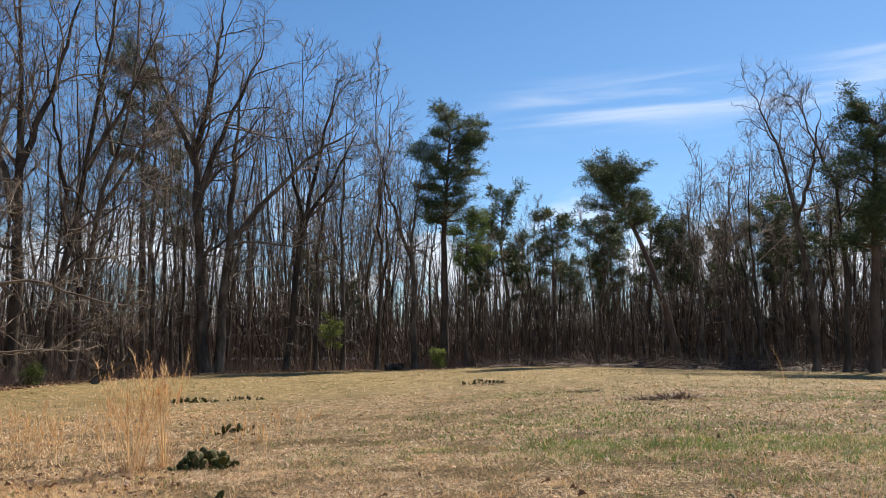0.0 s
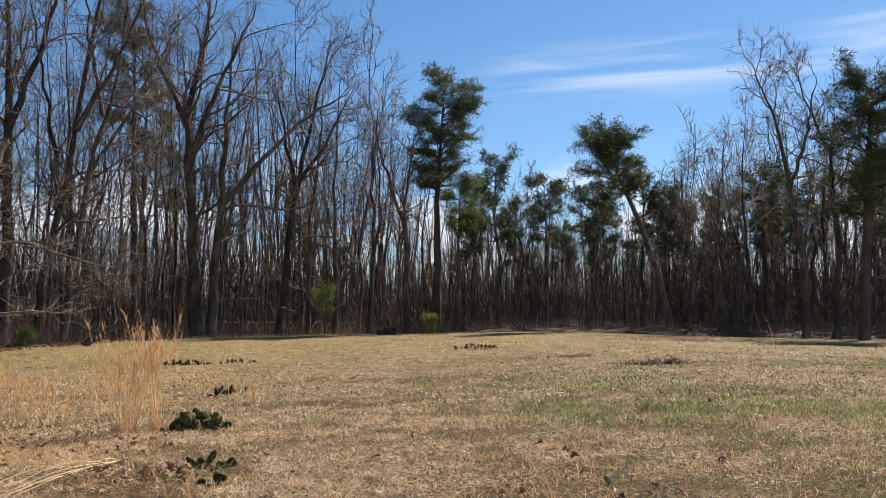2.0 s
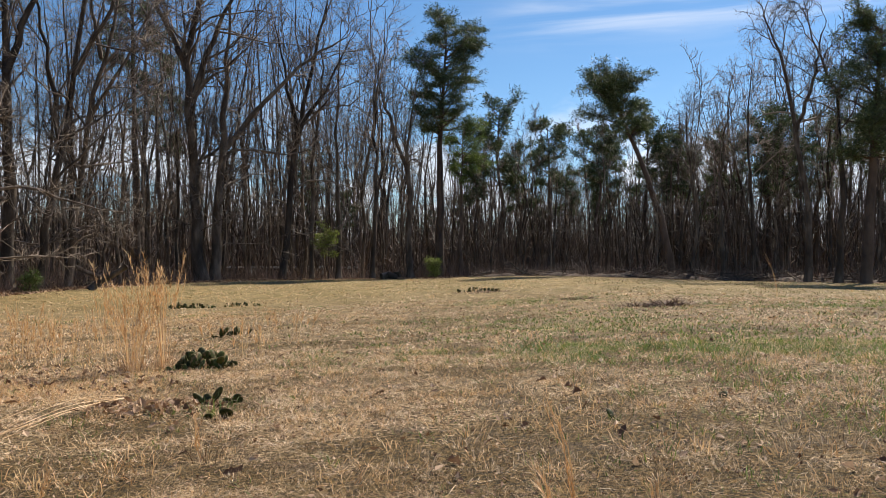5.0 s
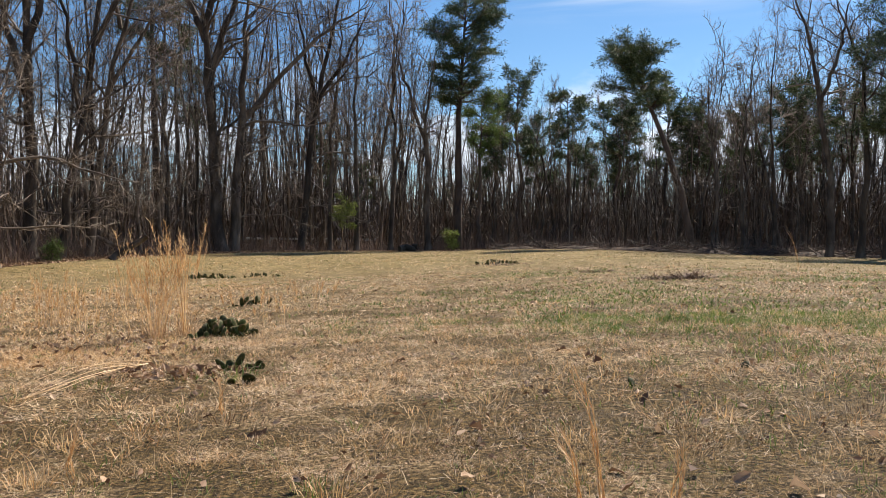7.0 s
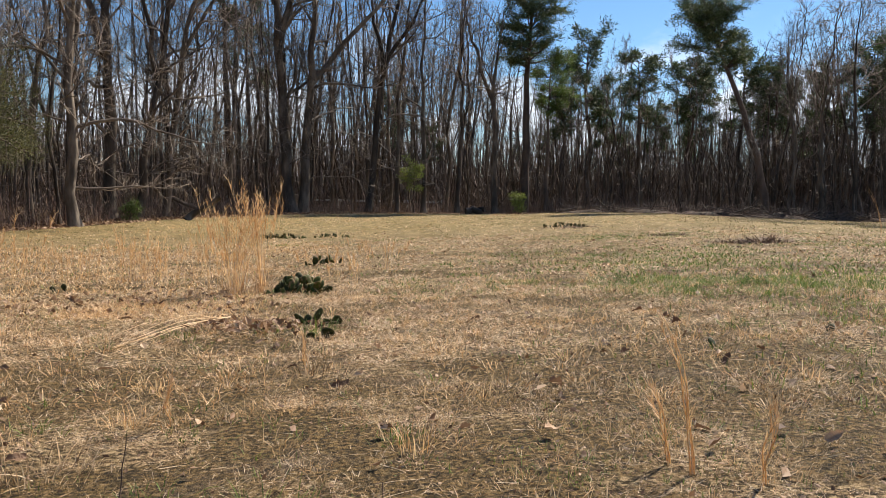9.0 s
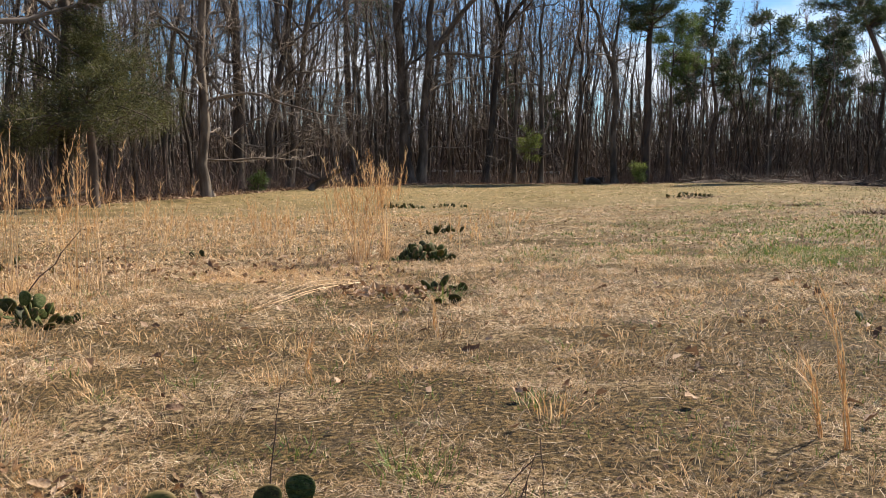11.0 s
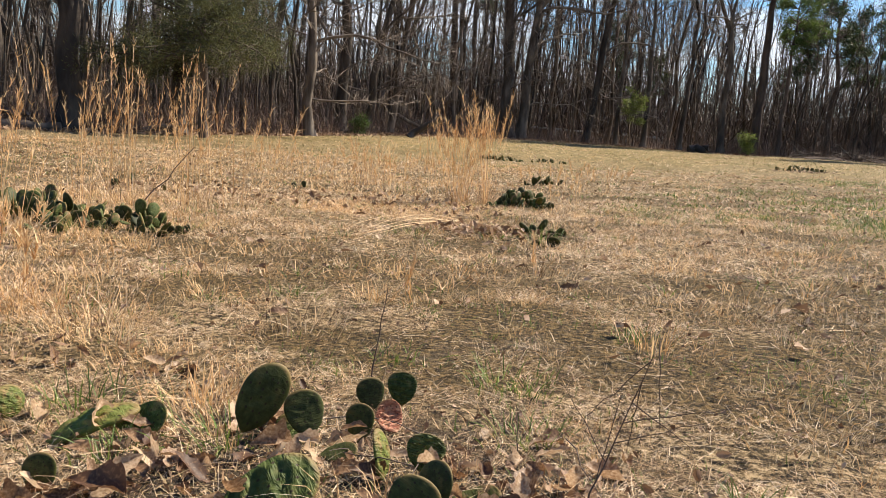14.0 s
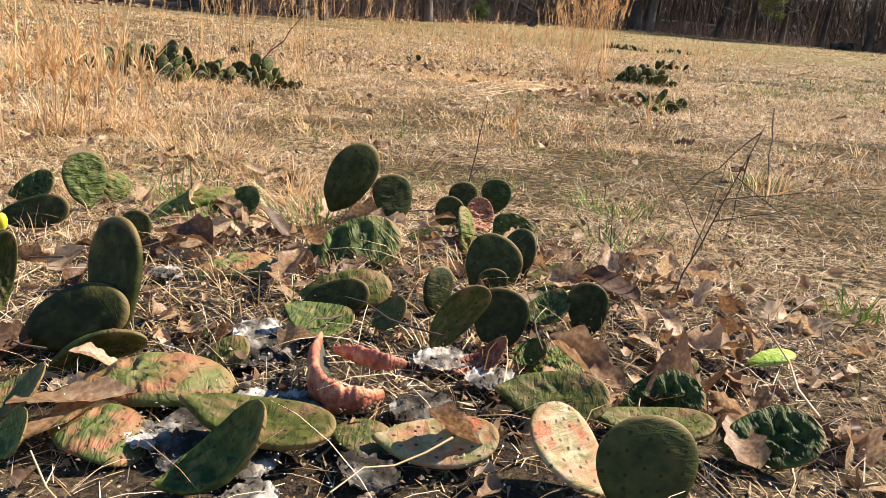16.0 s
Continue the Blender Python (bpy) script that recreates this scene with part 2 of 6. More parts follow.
def bare_tree(seed, stems, radius, counts, reach, first=0.35, low_limbs=0, label="tall leafless hardwood tree with grey-brown bark and fine twigs"):
    """stems: polylines of (right, up) in metres; the first is the trunk from the ground."""
    rng = np.random.default_rng(seed)
    root = tagged(new("bare_tree"), label, "tree", "hardwoods of the wood edge")
    wood, crown = Tubes(), Tubes()
    for i, st in enumerate(stems):
        pts = np.array([(a, rng.normal(0, 0.12) if j else 0.0, b) for j, (a, b) in enumerate(st)])
        fine = np.array([along(pts, s)[0] for s in np.linspace(0, 1, 13)])
        fine[1:] += rng.normal(0, 0.06, (12, 3))
        r = radius * (1.0 if i == 0 else 0.62)
        rr = r * (1 - 0.86 * np.linspace(0, 1, 13) ** 1.1)
        if i == 0:
            fine = np.concatenate(([fine[0] - (0, 0, 0.3)], [fine[0]], [fine[0] + (fine[1] - fine[0]) * 0.25], fine[1:]))
            rr = np.concatenate(([r * 1.7], [r * 1.45], [r * 1.1], rr[1:]))
        wood.add(fine, rr, 8)
        spread_branches(rng, crown, fine[3:] if i == 0 else fine, r * 0.8, counts if i == 0 else (7, 5, 5, 4), reach, first if i == 0 else 0.1)
        if i == 0 and low_limbs:
            spread_branches(rng, crown, fine[3:8], 0.09, (low_limbs, 8, 6, 4), 3.4, 0.0)
    part("trunk", wood.mesh("trunk", BARK), root)
    part("crown", crown.mesh("crown", TWIG), root, "bare spreading limbs and twigs")
    return root


def needle_tufts(rng, centres, per, spread, length, width, flat=0.6):
    """Round brushes of needle blades that stand out from each centre: vertices and triangles."""
    c = np.repeat(np.asarray(centres), per, axis=0)
    n = len(c)
    off = rng.normal(0, 1, (n, 3)) * spread * np.array((1.0, 1.0, flat))
    d = off / spread + rng.normal(0, 0.7, (n, 3)) + (0, 0, 0.35)
    d /= np.linalg.norm(d, axis=1)[:, None] + 1e-9
    side = np.cross(d, rng.normal(0, 1, (n, 3)))
    side /= np.linalg.norm(side, axis=1)[:, None] + 1e-9
    L = length * rng.uniform(0.6, 1.3, (n, 1))
    W = width * rng.uniform(0.6, 1.3, (n, 1))
    base = c + off
    v = np.stack((base - side * W, base + side * W, base + d * L), axis=1).reshape(-1, 3)
    return v, np.arange(3 * n).reshape(n, 3)


def round_crown(u):
    return 0.5 + 0.55 * math.sin(math.pi * (0.18 + 0.66 * u))


def skirt_crown(u):
    """Widest at the foot, thin above."""
    return 1.2 - 0.5 * u if u < 0.36 else 0.36 - 0.2 * u


def pine_tree(seed, stem, radius, crown_from, reach, limbs, label, needles=NEEDLE, per=40, blade=(0.21, 0.019), spread=0.13, lift=0.04, name="pine_tree",
              whorls=9, outline=round_crown, low=1.0):
    """low: the power that crowds the limbs towards the foot of the crown."""
    rng = np.random.default_rng(seed)
    root = tagged(new(name), label, "tree", "evergreens of the wood")
    wood, limb, tufts = Tubes(), Tubes(), []
    pts = np.array([(a, 0.0, b) for a, b in stem])
    fine = np.array([along(pts, s)[0] for s in np.linspace(0, 1, 14)])
    fine[1:-1] += rng.normal(0, 0.04, (12, 3))
    fine[0][2] -= 0.3
    wood.add(fine, radius * (1.25 - 1.13 * np.linspace(0, 1, 14)), 8)
    for i in range(limbs):
        u = (int(whorls * i / limbs) + 0.5 + rng.normal(0, 0.17)) / whorls
        u = min(max(u, 0.0), 0.99) ** low
        p, d = along(fine, crown_from + (1 - crown_from) * u)
        length = reach * outline(u) * rng.uniform(0.5, 1.12)
        w = branch(rng, p, sideways(rng, d, rng.uniform(1.15, 1.6) - 0.4 * u), length, 6, 0.15, lift)
        limb.add(w, np.linspace(radius * (0.32 - 0.15 * u), 0.014, 7), 4)
        count = int(4 + 2.4 * length)
        for k in range(count):
            q, e = along(w, 0.35 + 0.65 * (k + rng.random()) / count)
            tw = branch(rng, q, sideways(rng, e, 0.85), min(0.75, length * 0.3) * rng.uniform(0.6, 1.2), 2, 0.25, 0.1)
            limb.add(tw, (0.017, 0.012, 0.007), 3)
            tufts += [tw[1], tw[2]]
        tufts.append(w[-1])
    part("trunk", wood.mesh("trunk", PINE_BARK), root)
    part("branchwork", limb.mesh("branchwork", PINE_BARK), root)
    v, f = needle_tufts(rng, tufts, per, spread, *blade)
    part("needles", mesh("needles", v, f, needles, True), root, "dark green needle tufts")
    return root


def facing(x, y, turn=0.0, scale=1.0):
    """Stands a tree on the ground, its drawn side square to the first viewpoint."""
    yaw = -math.atan2(x + 0.18, y + 0.22) + turn
    return Matrix.Translation((x, y, gz(x, y))) @ Matrix.Rotation(yaw, 4, "Z") @ Matrix.Diagonal((scale, scale, scale, 1))


def move(ob, m):
    ob.matrix_basis = m
    return ob


# ---- ground ----
def spaced(near_lo, near_hi, step, far):
    mid = list(np.arange(near_lo, near_hi + 1e-6, step))
    out, d = [], step
    v = near_hi
    while v < far:
        d *= 1.16
        v += d
        out.append(v)
    low, d, v = [], step, near_lo
    while v > -far:
        d *= 1.16
        v -= d
        low.append(v)
    return np.array(low[::-1] + mid + out)


def bare(x, y):
    """The share of bare moss and soil: patches, a worn band across the field and a mossy flat before it."""
    mottle = 0.3 + 0.7 * smooth((patch_noise(x, y, 2.6, 3) + 0.6 * patch_noise(x, y, 7.0, 4) - 0.5) * 2.2)
    band = np.exp(-((y - 3.42 - 0.16 * np.sin(1.7 * x + 0.6) - 0.04 * x) / 0.42) ** 2) * np.clip((4.5 - np.abs(x + 1.0)) / 2, 0, 1)
    flat = smooth((x + 0.85) / 0.7) * smooth((y - 1.55) / 0.5) * (1 - smooth((y - 3.0) / 1.2)) * 0.8
    spots = smooth((patch_noise(x, y, 0.8, 5) - 0.55) * 4) * smooth((patch_noise(x, y, 3.1, 6) - 0.3) * 3)
    return np.clip((1.05 * band + flat) * mottle + 0.9 * spots, 0, 0.92)


gx, gy = spaced(-4.5, 3.0, 0.1, 2600), spaced(-0.6, 7.5, 0.1, 2600)
GX, GY = np.meshgrid(gx, gy)
GZ = ground_z(GX, GY)
idx = np.arange(GX.size).reshape(GX.shape)
quads = np.stack((idx[:-1, :-1], idx[:-1, 1:], idx[1:, 1:], idx[1:, :-1]), axis=-1).reshape(-1, 4)


def ground_material():
    m = bpy.data.materials.new("field")
    m.use_nodes = True
    n, l = m.node_tree.nodes, m.node_tree.links
    shader = n["Principled BSDF"]
    shader.inputs["Roughness"].default_value = 0.95
    shader.inputs["Specular IOR Level"].default_value = 0.2
    tc = n.new("ShaderNodeTexCoord")

    def tex(scale, detail, rough=0.6, stretch=None):
        t = n.new("ShaderNodeTexNoise")
        t.inputs["Scale"].default_value, t.inputs["Detail"].default_value, t.inputs["Roughness"].default_value = scale, detail, rough
        if stretch:
            mp = n.new("ShaderNodeMapping")
            mp.inputs["Scale"].default_value = stretch
            l.new(tc.outputs["Object"], mp.inputs[0])
            l.new(mp.outputs[0], t.inputs["Vector"])
        else:
            l.new(tc.outputs["Object"], t.inputs["Vector"])
        return t.outputs["Fac"]

    def ramp(v, *stops):
        r = n.new("ShaderNodeValToRGB")
        while len(r.color_ramp.elements) < len(stops):
            r.color_ramp.elements.new(0.5)
        for el, (pos, col) in zip(r.color_ramp.elements, stops):
            el.position, el.color = pos, (*col, 1)
        l.new(v, r.inputs[0])
        return r.outputs[0]

    def blend(fac, a, b):
        x = n.new("ShaderNodeMix")
        x.data_type = "RGBA"
        l.new(fac, x.inputs["Factor"])
        l.new(a, x.inputs[6])
        l.new(b, x.inputs[7])
        return x.outputs[2]
    thatch = ramp(tex(38, 9, 0.78), (0.42, (0.018, 0.011, 0.005)), (0.5, (0.12, 0.080, 0.034)), (0.57, (0.52, 0.37, 0.20)))
    moss = ramp(tex(45, 9, 0.78), (0.42, (0.010, 0.007, 0.003)), (0.5, (0.072, 0.046, 0.014)), (0.58, (0.26, 0.165, 0.065)))
    soil = ramp(tex(30, 7, 0.75), (0.43, (0.03, 0.02, 0.013)), (0.58, (0.22, 0.16, 0.105)))
    worn = n.new("ShaderNodeAttribute")
    worn.attribute_name = "worn"
    shift = n.new("ShaderNodeMath")
    shift.operation = "MULTIPLY_ADD"
    l.new(worn.outputs["Fac"], shift.inputs[0])
    shift.inputs[1].default_value = 0.26
    l.new(tex(1.6, 6, 0.7, (0.8, 1.3, 1)), shift.inputs[2])
    where = ramp(shift.outputs[0], (0.50, (0, 0, 0)), (0.64, (0.9, 0.9, 0.9)))
    where2 = ramp(tex(1.7, 4, 0.65), (0.56, (0, 0, 0)), (0.68, (0.75, 0.75, 0.75)))
    base = blend(where2, blend(where, thatch, moss), soil)
    # yellow-green sward on the far side of the field
    sward = ramp(tex(4, 9, 0.8), (0.43, (0.09, 0.075, 0.02)), (0.5, (0.21, 0.165, 0.058)), (0.57, (0.44, 0.31, 0.14)))
    away = n.new("ShaderNodeSeparateXYZ")
    l.new(tc.outputs["Object"], away.inputs[0])
    far_side = n.new("ShaderNodeMapRange")
    far_side.inputs["From Min"].default_value, far_side.inputs["From Max"].default_value, far_side.inputs["To Max"].default_value = 12, 28, 0.6
    l.new(away.outputs["Y"], far_side.inputs["Value"])
    base = blend(far_side.outputs[0], base, sward)
    # darker soil under the prickly pears, with the shade between the pads painted in
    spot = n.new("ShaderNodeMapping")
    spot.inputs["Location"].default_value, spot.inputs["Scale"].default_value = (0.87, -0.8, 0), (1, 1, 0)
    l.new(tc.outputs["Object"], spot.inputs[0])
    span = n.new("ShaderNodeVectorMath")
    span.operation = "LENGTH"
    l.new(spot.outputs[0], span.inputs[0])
    shaded_soil = ramp(tex(190, 8, 0.8), (0.38, (0.014, 0.009, 0.006)), (0.55, (0.05, 0.034, 0.025)), (0.7, (0.20, 0.15, 0.12)))
    base = blend(ramp(span.outputs["Value"], (0.45, (0.85, 0.85, 0.85)), (0.8, (0, 0, 0))), base, shaded_soil)
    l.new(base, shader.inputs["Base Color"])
    bp = n.new("ShaderNodeBump")
    bp.inputs["Strength"].default_value, bp.inputs["Distance"].default_value = 0.9, 0.025
    l.new(tex(42, 9, 0.75), bp.inputs["Height"])
    l.new(bp.outputs[0], shader.inputs["Normal"])
    return m


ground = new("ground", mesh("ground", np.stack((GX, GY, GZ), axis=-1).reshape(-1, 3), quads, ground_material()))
ground.data.attributes.new("worn", "FLOAT", "POINT").data.foreach_set("value", bare(GX, GY).ravel())
tagged(ground, "dry winter field of thatch, moss and bare soil", "field", kind="structure")


# ---- the woods ----
EDGE = [(-24, 4), (-18.6, 15), (-17.2, 21), (-16.0, 28), (-15.3, 34), (-13.6, 39), (-11, 45), (-7, 50), (-2, 52), (3, 51), (9, 48.5), (16, 45),
        (24, 40), (34, 34)]
EDGE_B = np.array([math.atan2(x, y) for x, y in EDGE])
EDGE_R = np.array([math.hypot(x, y) for x, y in EDGE])


def edge_point(s, depth):
    """A point at the share s of the wood edge, that far behind it."""
    b = EDGE_B[0] + (EDGE_B[-1] - EDGE_B[0]) * s
    r = float(np.interp(b, EDGE_B, EDGE_R)) + depth
    return np.array((r * math.sin(b), r * math.cos(b)))


# how high the leafless crowns stand, as a slope from the viewpoint, by bearing
SKY_B = np.radians((-45, -28, -15, -10, -7, -3.5, -2, 1, 5, 8.5, 15.5, 18, 20, 21.5, 24, 29))
SKY_S = np.array((0.50, 0.48, 0.47, 0.44, 0.36, 0.335, 0.27, 0.225, 0.21, 0.20, 0.195, 0.235, 0.25, 0.275, 0.305, 0.31))


def skyline(x, y):
    return 0.8 + math.hypot(x, y) * float(np.interp(math.atan2(x, y), SKY_B, SKY_S))


def stem_of(rng, h, lean=0.07, wander=0.22, n=7):
    a = rng.normal(0, lean) * h
    return [(a * (k / n) ** 1.4 + (rng.normal(0, wander) if k else 0), h * k / n) for k in range(n + 1)]


FULL, MID, THIN = (11, 7, 6, 5), (9, 6, 5, 4), (8, 5, 4, 3)
taken = []


def stand(ob, x, y, turn=0.0, scale=1.0):
    taken.append((x, y))
    return move(ob, facing(x, y, turn, scale))


# trees with a shape of their own at the edge
stand(bare_tree(11, [[(0, 0), (0.0, 4), (-0.2, 8.6), (-0.2, 12.2), (-0.8, 17.5)], [(-0.1, 6.5), (-1.2, 10.5), (-2.6, 15.5)], [(-0.2, 8.6), (1.0, 12.4), (1.9, 17.5)]], 0.27, FULL, 4.8, 0.14, 9), -16.8, 32.9)
stand(bare_tree(12, [[(0, 0), (0.43, 3.6), (1.0, 7.0), (2.0, 15.2), (2.3, 19)], [(0.8, 6), (0.2, 9.8), (-0.8, 15)], [(1.3, 9), (2.9, 12.5), (4.2, 16.5)]], 0.20, FULL, 4.4, 0.16, 8), -16.2, 34.2)
stand(bare_tree(13, [[(0, 0), (0.34, 4.1), (0.93, 8.4), (2.0, 13.2), (2.1, 19)], [(0.7, 7), (2.2, 10), (3.8, 14)], [(1.2, 10), (0.6, 13), (0.1, 17.5)]], 0.17, FULL, 4.2, 0.16, 8), -15.6, 35.6)
stand(bare_tree(14, [[(0, 0), (-0.5, 6.3), (-0.9, 11.6), (-1.1, 13.0)], [(-0.9, 11.2), (-1.4, 12.5), (-2.65, 15), (-3.6, 18.5)],
                     [(-0.9, 11.4), (-0.2, 15.8), (0.4, 20.8)], [(-0.7, 9.5), (0.6, 13.5), (2.6, 18.5)]], 0.34, FULL, 4.8, 0.18, 10,
                "large leafless oak with a stout trunk and forked crown"), -12.2, 44.2)
stand(bare_tree(15, [[(0, 0), (0.15, 3.6), (0.35, 7.3), (0.5, 10.5), (0.64, 12.7), (0.84, 17)], [(0.35, 7.0), (1.9, 9.1), (3.8, 11.3), (5.6, 12.9), (7.4, 14.0)]],
                0.29, FULL, 4.2, 0.16, 8, "leafless oak with one long limb reaching out sideways"), -11.7, 44.8)
stand(bare_tree(16, [[(0, 0), (0.66, 7.4), (1.9, 13.8), (2.6, 17.5)], [(1.0, 9), (2.8, 12), (4.2, 15)], [(0.8, 8.4), (0.2, 12), (-0.6, 15.5)]], 0.22, FULL, 4.0, 0.16, 9), -8.8, 49.0)
stand(bare_tree(17, [[(0, 0), (0.05, 7), (0.46, 12.4), (0.6, 15)]], 0.15, MID, 3.2, 0.3, 7), -7.2, 50.3)
stand(bare_tree(18, [[(0, 0), (-0.27, 6.8), (-0.3, 8), (0.32, 12.6)], [(-0.3, 7.0), (-1.65, 10.8), (-2.2, 13)]], 0.21, MID, 3.0), -1.25, 51.8)
stand(bare_tree(19, [[(0, 0), (0.1, 4.3), (-0.7, 9.4), (-1.3, 13.4), (-2.3, 15.7)], [(-0.6, 8.6), (0.5, 12.2), (1.0, 15.2)]], 0.22, FULL, 3.4, 0.42), 19.1, 41.5, 0.0, 0.88)
stand(bare_tree(20, [[(0, 0), (0.3, 5.6), (-0.1, 10.5), (-1.4, 14.4)]], 0.20, FULL, 3.4, 0.42), 19.9, 40.0, 0.0, 0.9)
stand(bare_tree(25, [[(0, 0), (0.1, 5), (-0.3, 9), (-0.6, 12.6)]], 0.15, FULL, 3.2, 0.4), 14.3, 44.6, 0.0, 0.74)
stand(bare_tree(26, [[(0, 0), (-0.2, 5), (0.1, 9), (0.5, 13.4)]], 0.16, FULL, 3.2, 0.4), 15.7, 44.2, 0.0, 0.78)
stand(bare_tree(27, [[(0, 0), (0.0, 5), (-0.4, 9), (-0.2, 13.8)]], 0.15, FULL, 3.2, 0.4), 17.2, 43.6, 0.0, 0.82)
stand(bare_tree(28, [[(0, 0), (0.2, 5), (0.1, 10), (0.4, 14.2)]], 0.16, FULL, 3.0, 0.4), -3.6, 51.2)
stand(bare_tree(29, [[(0, 0), (0.0, 5), (-0.3, 9), (0.1, 15.8)]], 0.18, FULL, 3.4, 0.35, 6), -5.6, 50.4)
stand(bare_tree(21, [[(0, 0), (0.0, 4), (-0.1, 9), (-0.2, 18)]], 0.36, FULL, 4.4, 0.12, 0, "thick-trunked leafless oak at the wood edge"), -17.96, 18.3)
stand(bare_tree(22, [[(0, 0), (0.0, 5), (0.1, 10), (0.3, 17)]], 0.24, FULL, 4.2, 0.14, 6), -16.6, 21.4)
stand(bare_tree(23, [[(0, 0), (-0.2, 5), (0.1, 10), (-0.3, 17)]], 0.20, FULL, 4.2, 0.12, 8), -15.35, 27.5)
stand(bare_tree(24, [[(0, 0), (0.1, 4), (0.5, 9), (0.2, 16)]], 0.15, MID, 3.4, 0.3, 5), -18.2, 16.1)

stand(pine_tree(31, [(0, 0), (0.0, 9.1), (0.4, 15.9)], 0.25, 0.50, 2.75, 60, "tall pine with dark green needles, above its neighbours"), 0.6, 52.8)
stand(pine_tree(30, [(0, 0), (0.1, 5.0), (0.2, 9.6)], 0.14, 0.62, 1.9, 22, "lower light green pine beside a tall one", BUSH_GREEN, 34, whorls=5), 1.9, 53.6)
stand(pine_tree(32, [(0, 0), (-0.8, 3.9), (-2.1, 7.6), (-3.0, 9.7), (-2.95, 10.9)], 0.20, 0.57, 2.9, 34, "leaning pine with a broad rounded crown", per=40, lift=0.09, whorls=5), 14.1, 47.7)
stand(pine_tree(33, [(0, 0), (0.4, 6.8), (0.8, 12.3)], 0.24, 0.40, 2.3, 54, "dark pine at the wood edge"), 20.6, 38.8)
stand(pine_tree(34, [(0, 0), (-0.5, 10), (-0.9, 22.2)], 0.28, 0.66, 2.8, 36, "tall pine standing behind leafless trees"), -19.7, 56.5)
stand(pine_tree(35, [(0, 0), (-0.3, 7), (-0.6, 15.4)], 0.22, 0.60, 2.2, 26, "pine standing behind leafless trees"), -19.0, 58.8)
stand(pine_tree(36, [(0, 0), (-0.1, 2), (-0.2, 4.2), (-0.1, 7.0)], 0.13, 0.37, 2.6, 84, "red cedar with level olive-green boughs", CEDAR, 70, (0.10, 0.008), 0.17, -0.02,
                "cedar_tree", 11, skirt_crown, 1.9), -15.1, 20.65)

back_pine = [pine_tree(40 + k, stem_of(np.random.default_rng(40 + k), 12, 0.03), 0.19, 0.5 + 0.06 * k, 2.0, 26,
                       "slim pine among the leafless trees", NEEDLE, 20, (0.26, 0.034), whorls=6) for k in range(3)]
spots = [(5.3, 59.5, 12.0), (8.6, 59.1, 10.7), (11.9, 58.5, 10.2), (15, 57.8, 10.7), (17.3, 57.2, 11.4), (20.3, 56.2, 11.4), (22.8, 55.2, 10.9), (25.4, 54, 11.6),
         (3.2, 58.6, 9.5), (13.6, 62, 10.4), (18.6, 60, 10.6), (24, 58, 11), (21.6, 51, 9.8), (10.3, 63, 9.0), (27.5, 50, 11.5), (7.0, 63, 9.4)]
for k, (x, y, h) in enumerate(spots):
    m = facing(x, y, 1.3 * k, h / 12)
    taken.append((x, y))
    if k < 3:
        move(back_pine[k], m)
    else:
        copy_thing(back_pine[k % 3], m)

# the rest of the wood
rng = np.random.default_rng(5)


def forked(rng, h):
    """A trunk that wanders, and a second leader out of it."""
    stem = stem_of(rng, h)
    a, z = stem[3]
    out = rng.choice((-1, 1)) * rng.uniform(0.14, 0.26)
    return [stem, [(a, z), (a + out * h * 0.2, z + h * 0.2), (a + out * h * 0.36, z + h * 0.48)]]


front = [bare_tree(50 + k, forked(np.random.default_rng(50 + k), 17), 0.14, MID, 3.3, 0.16) for k in range(5)]
slim = [bare_tree(60 + k, [stem_of(np.random.default_rng(60 + k), 13, 0.09)], 0.075, THIN, 2.2, 0.14, 0, "slim leafless tree crowded by its neighbours")
        for k in range(9)]
used = set()
count = 0
for trial in range(6000):
    if count >= 205:
        break
    s, depth = rng.random(), 0.5 + 32 * rng.random() ** 1.6
    x, y = edge_point(s, depth)
    if y < 6 or any((x - a) ** 2 + (y - b) ** 2 < (0.9 + 0.02 * depth) ** 2 for a, b in taken):
        continue
    big = rng.random() < 0.38
    kinds = front if big else slim
    k = int(rng.integers(len(kinds)))
    tall = skyline(x, y) * rng.uniform(0.74, 0.97)
    scale = min(tall, 20) / (20.0 if big else 15.5)
    m = facing(x, y, rng.uniform(0, 6.28), scale)
    taken.append((x, y))
    count += 1
    key = (big, k)
    if key in used:
        copy_thing(kinds[k], m)
    else:
        used.add(key)
        move(kinds[k], m)

# low brush, saplings and far trunks of the wood
def scatter_band(rng, n, d0, d1, power=1.0):
    out = []
    for _ in range(n):
        x, y = edge_point(rng.random(), d0 + (d1 - d0) * rng.random() ** power)
        out.append((x, y))
    return np.array(out)


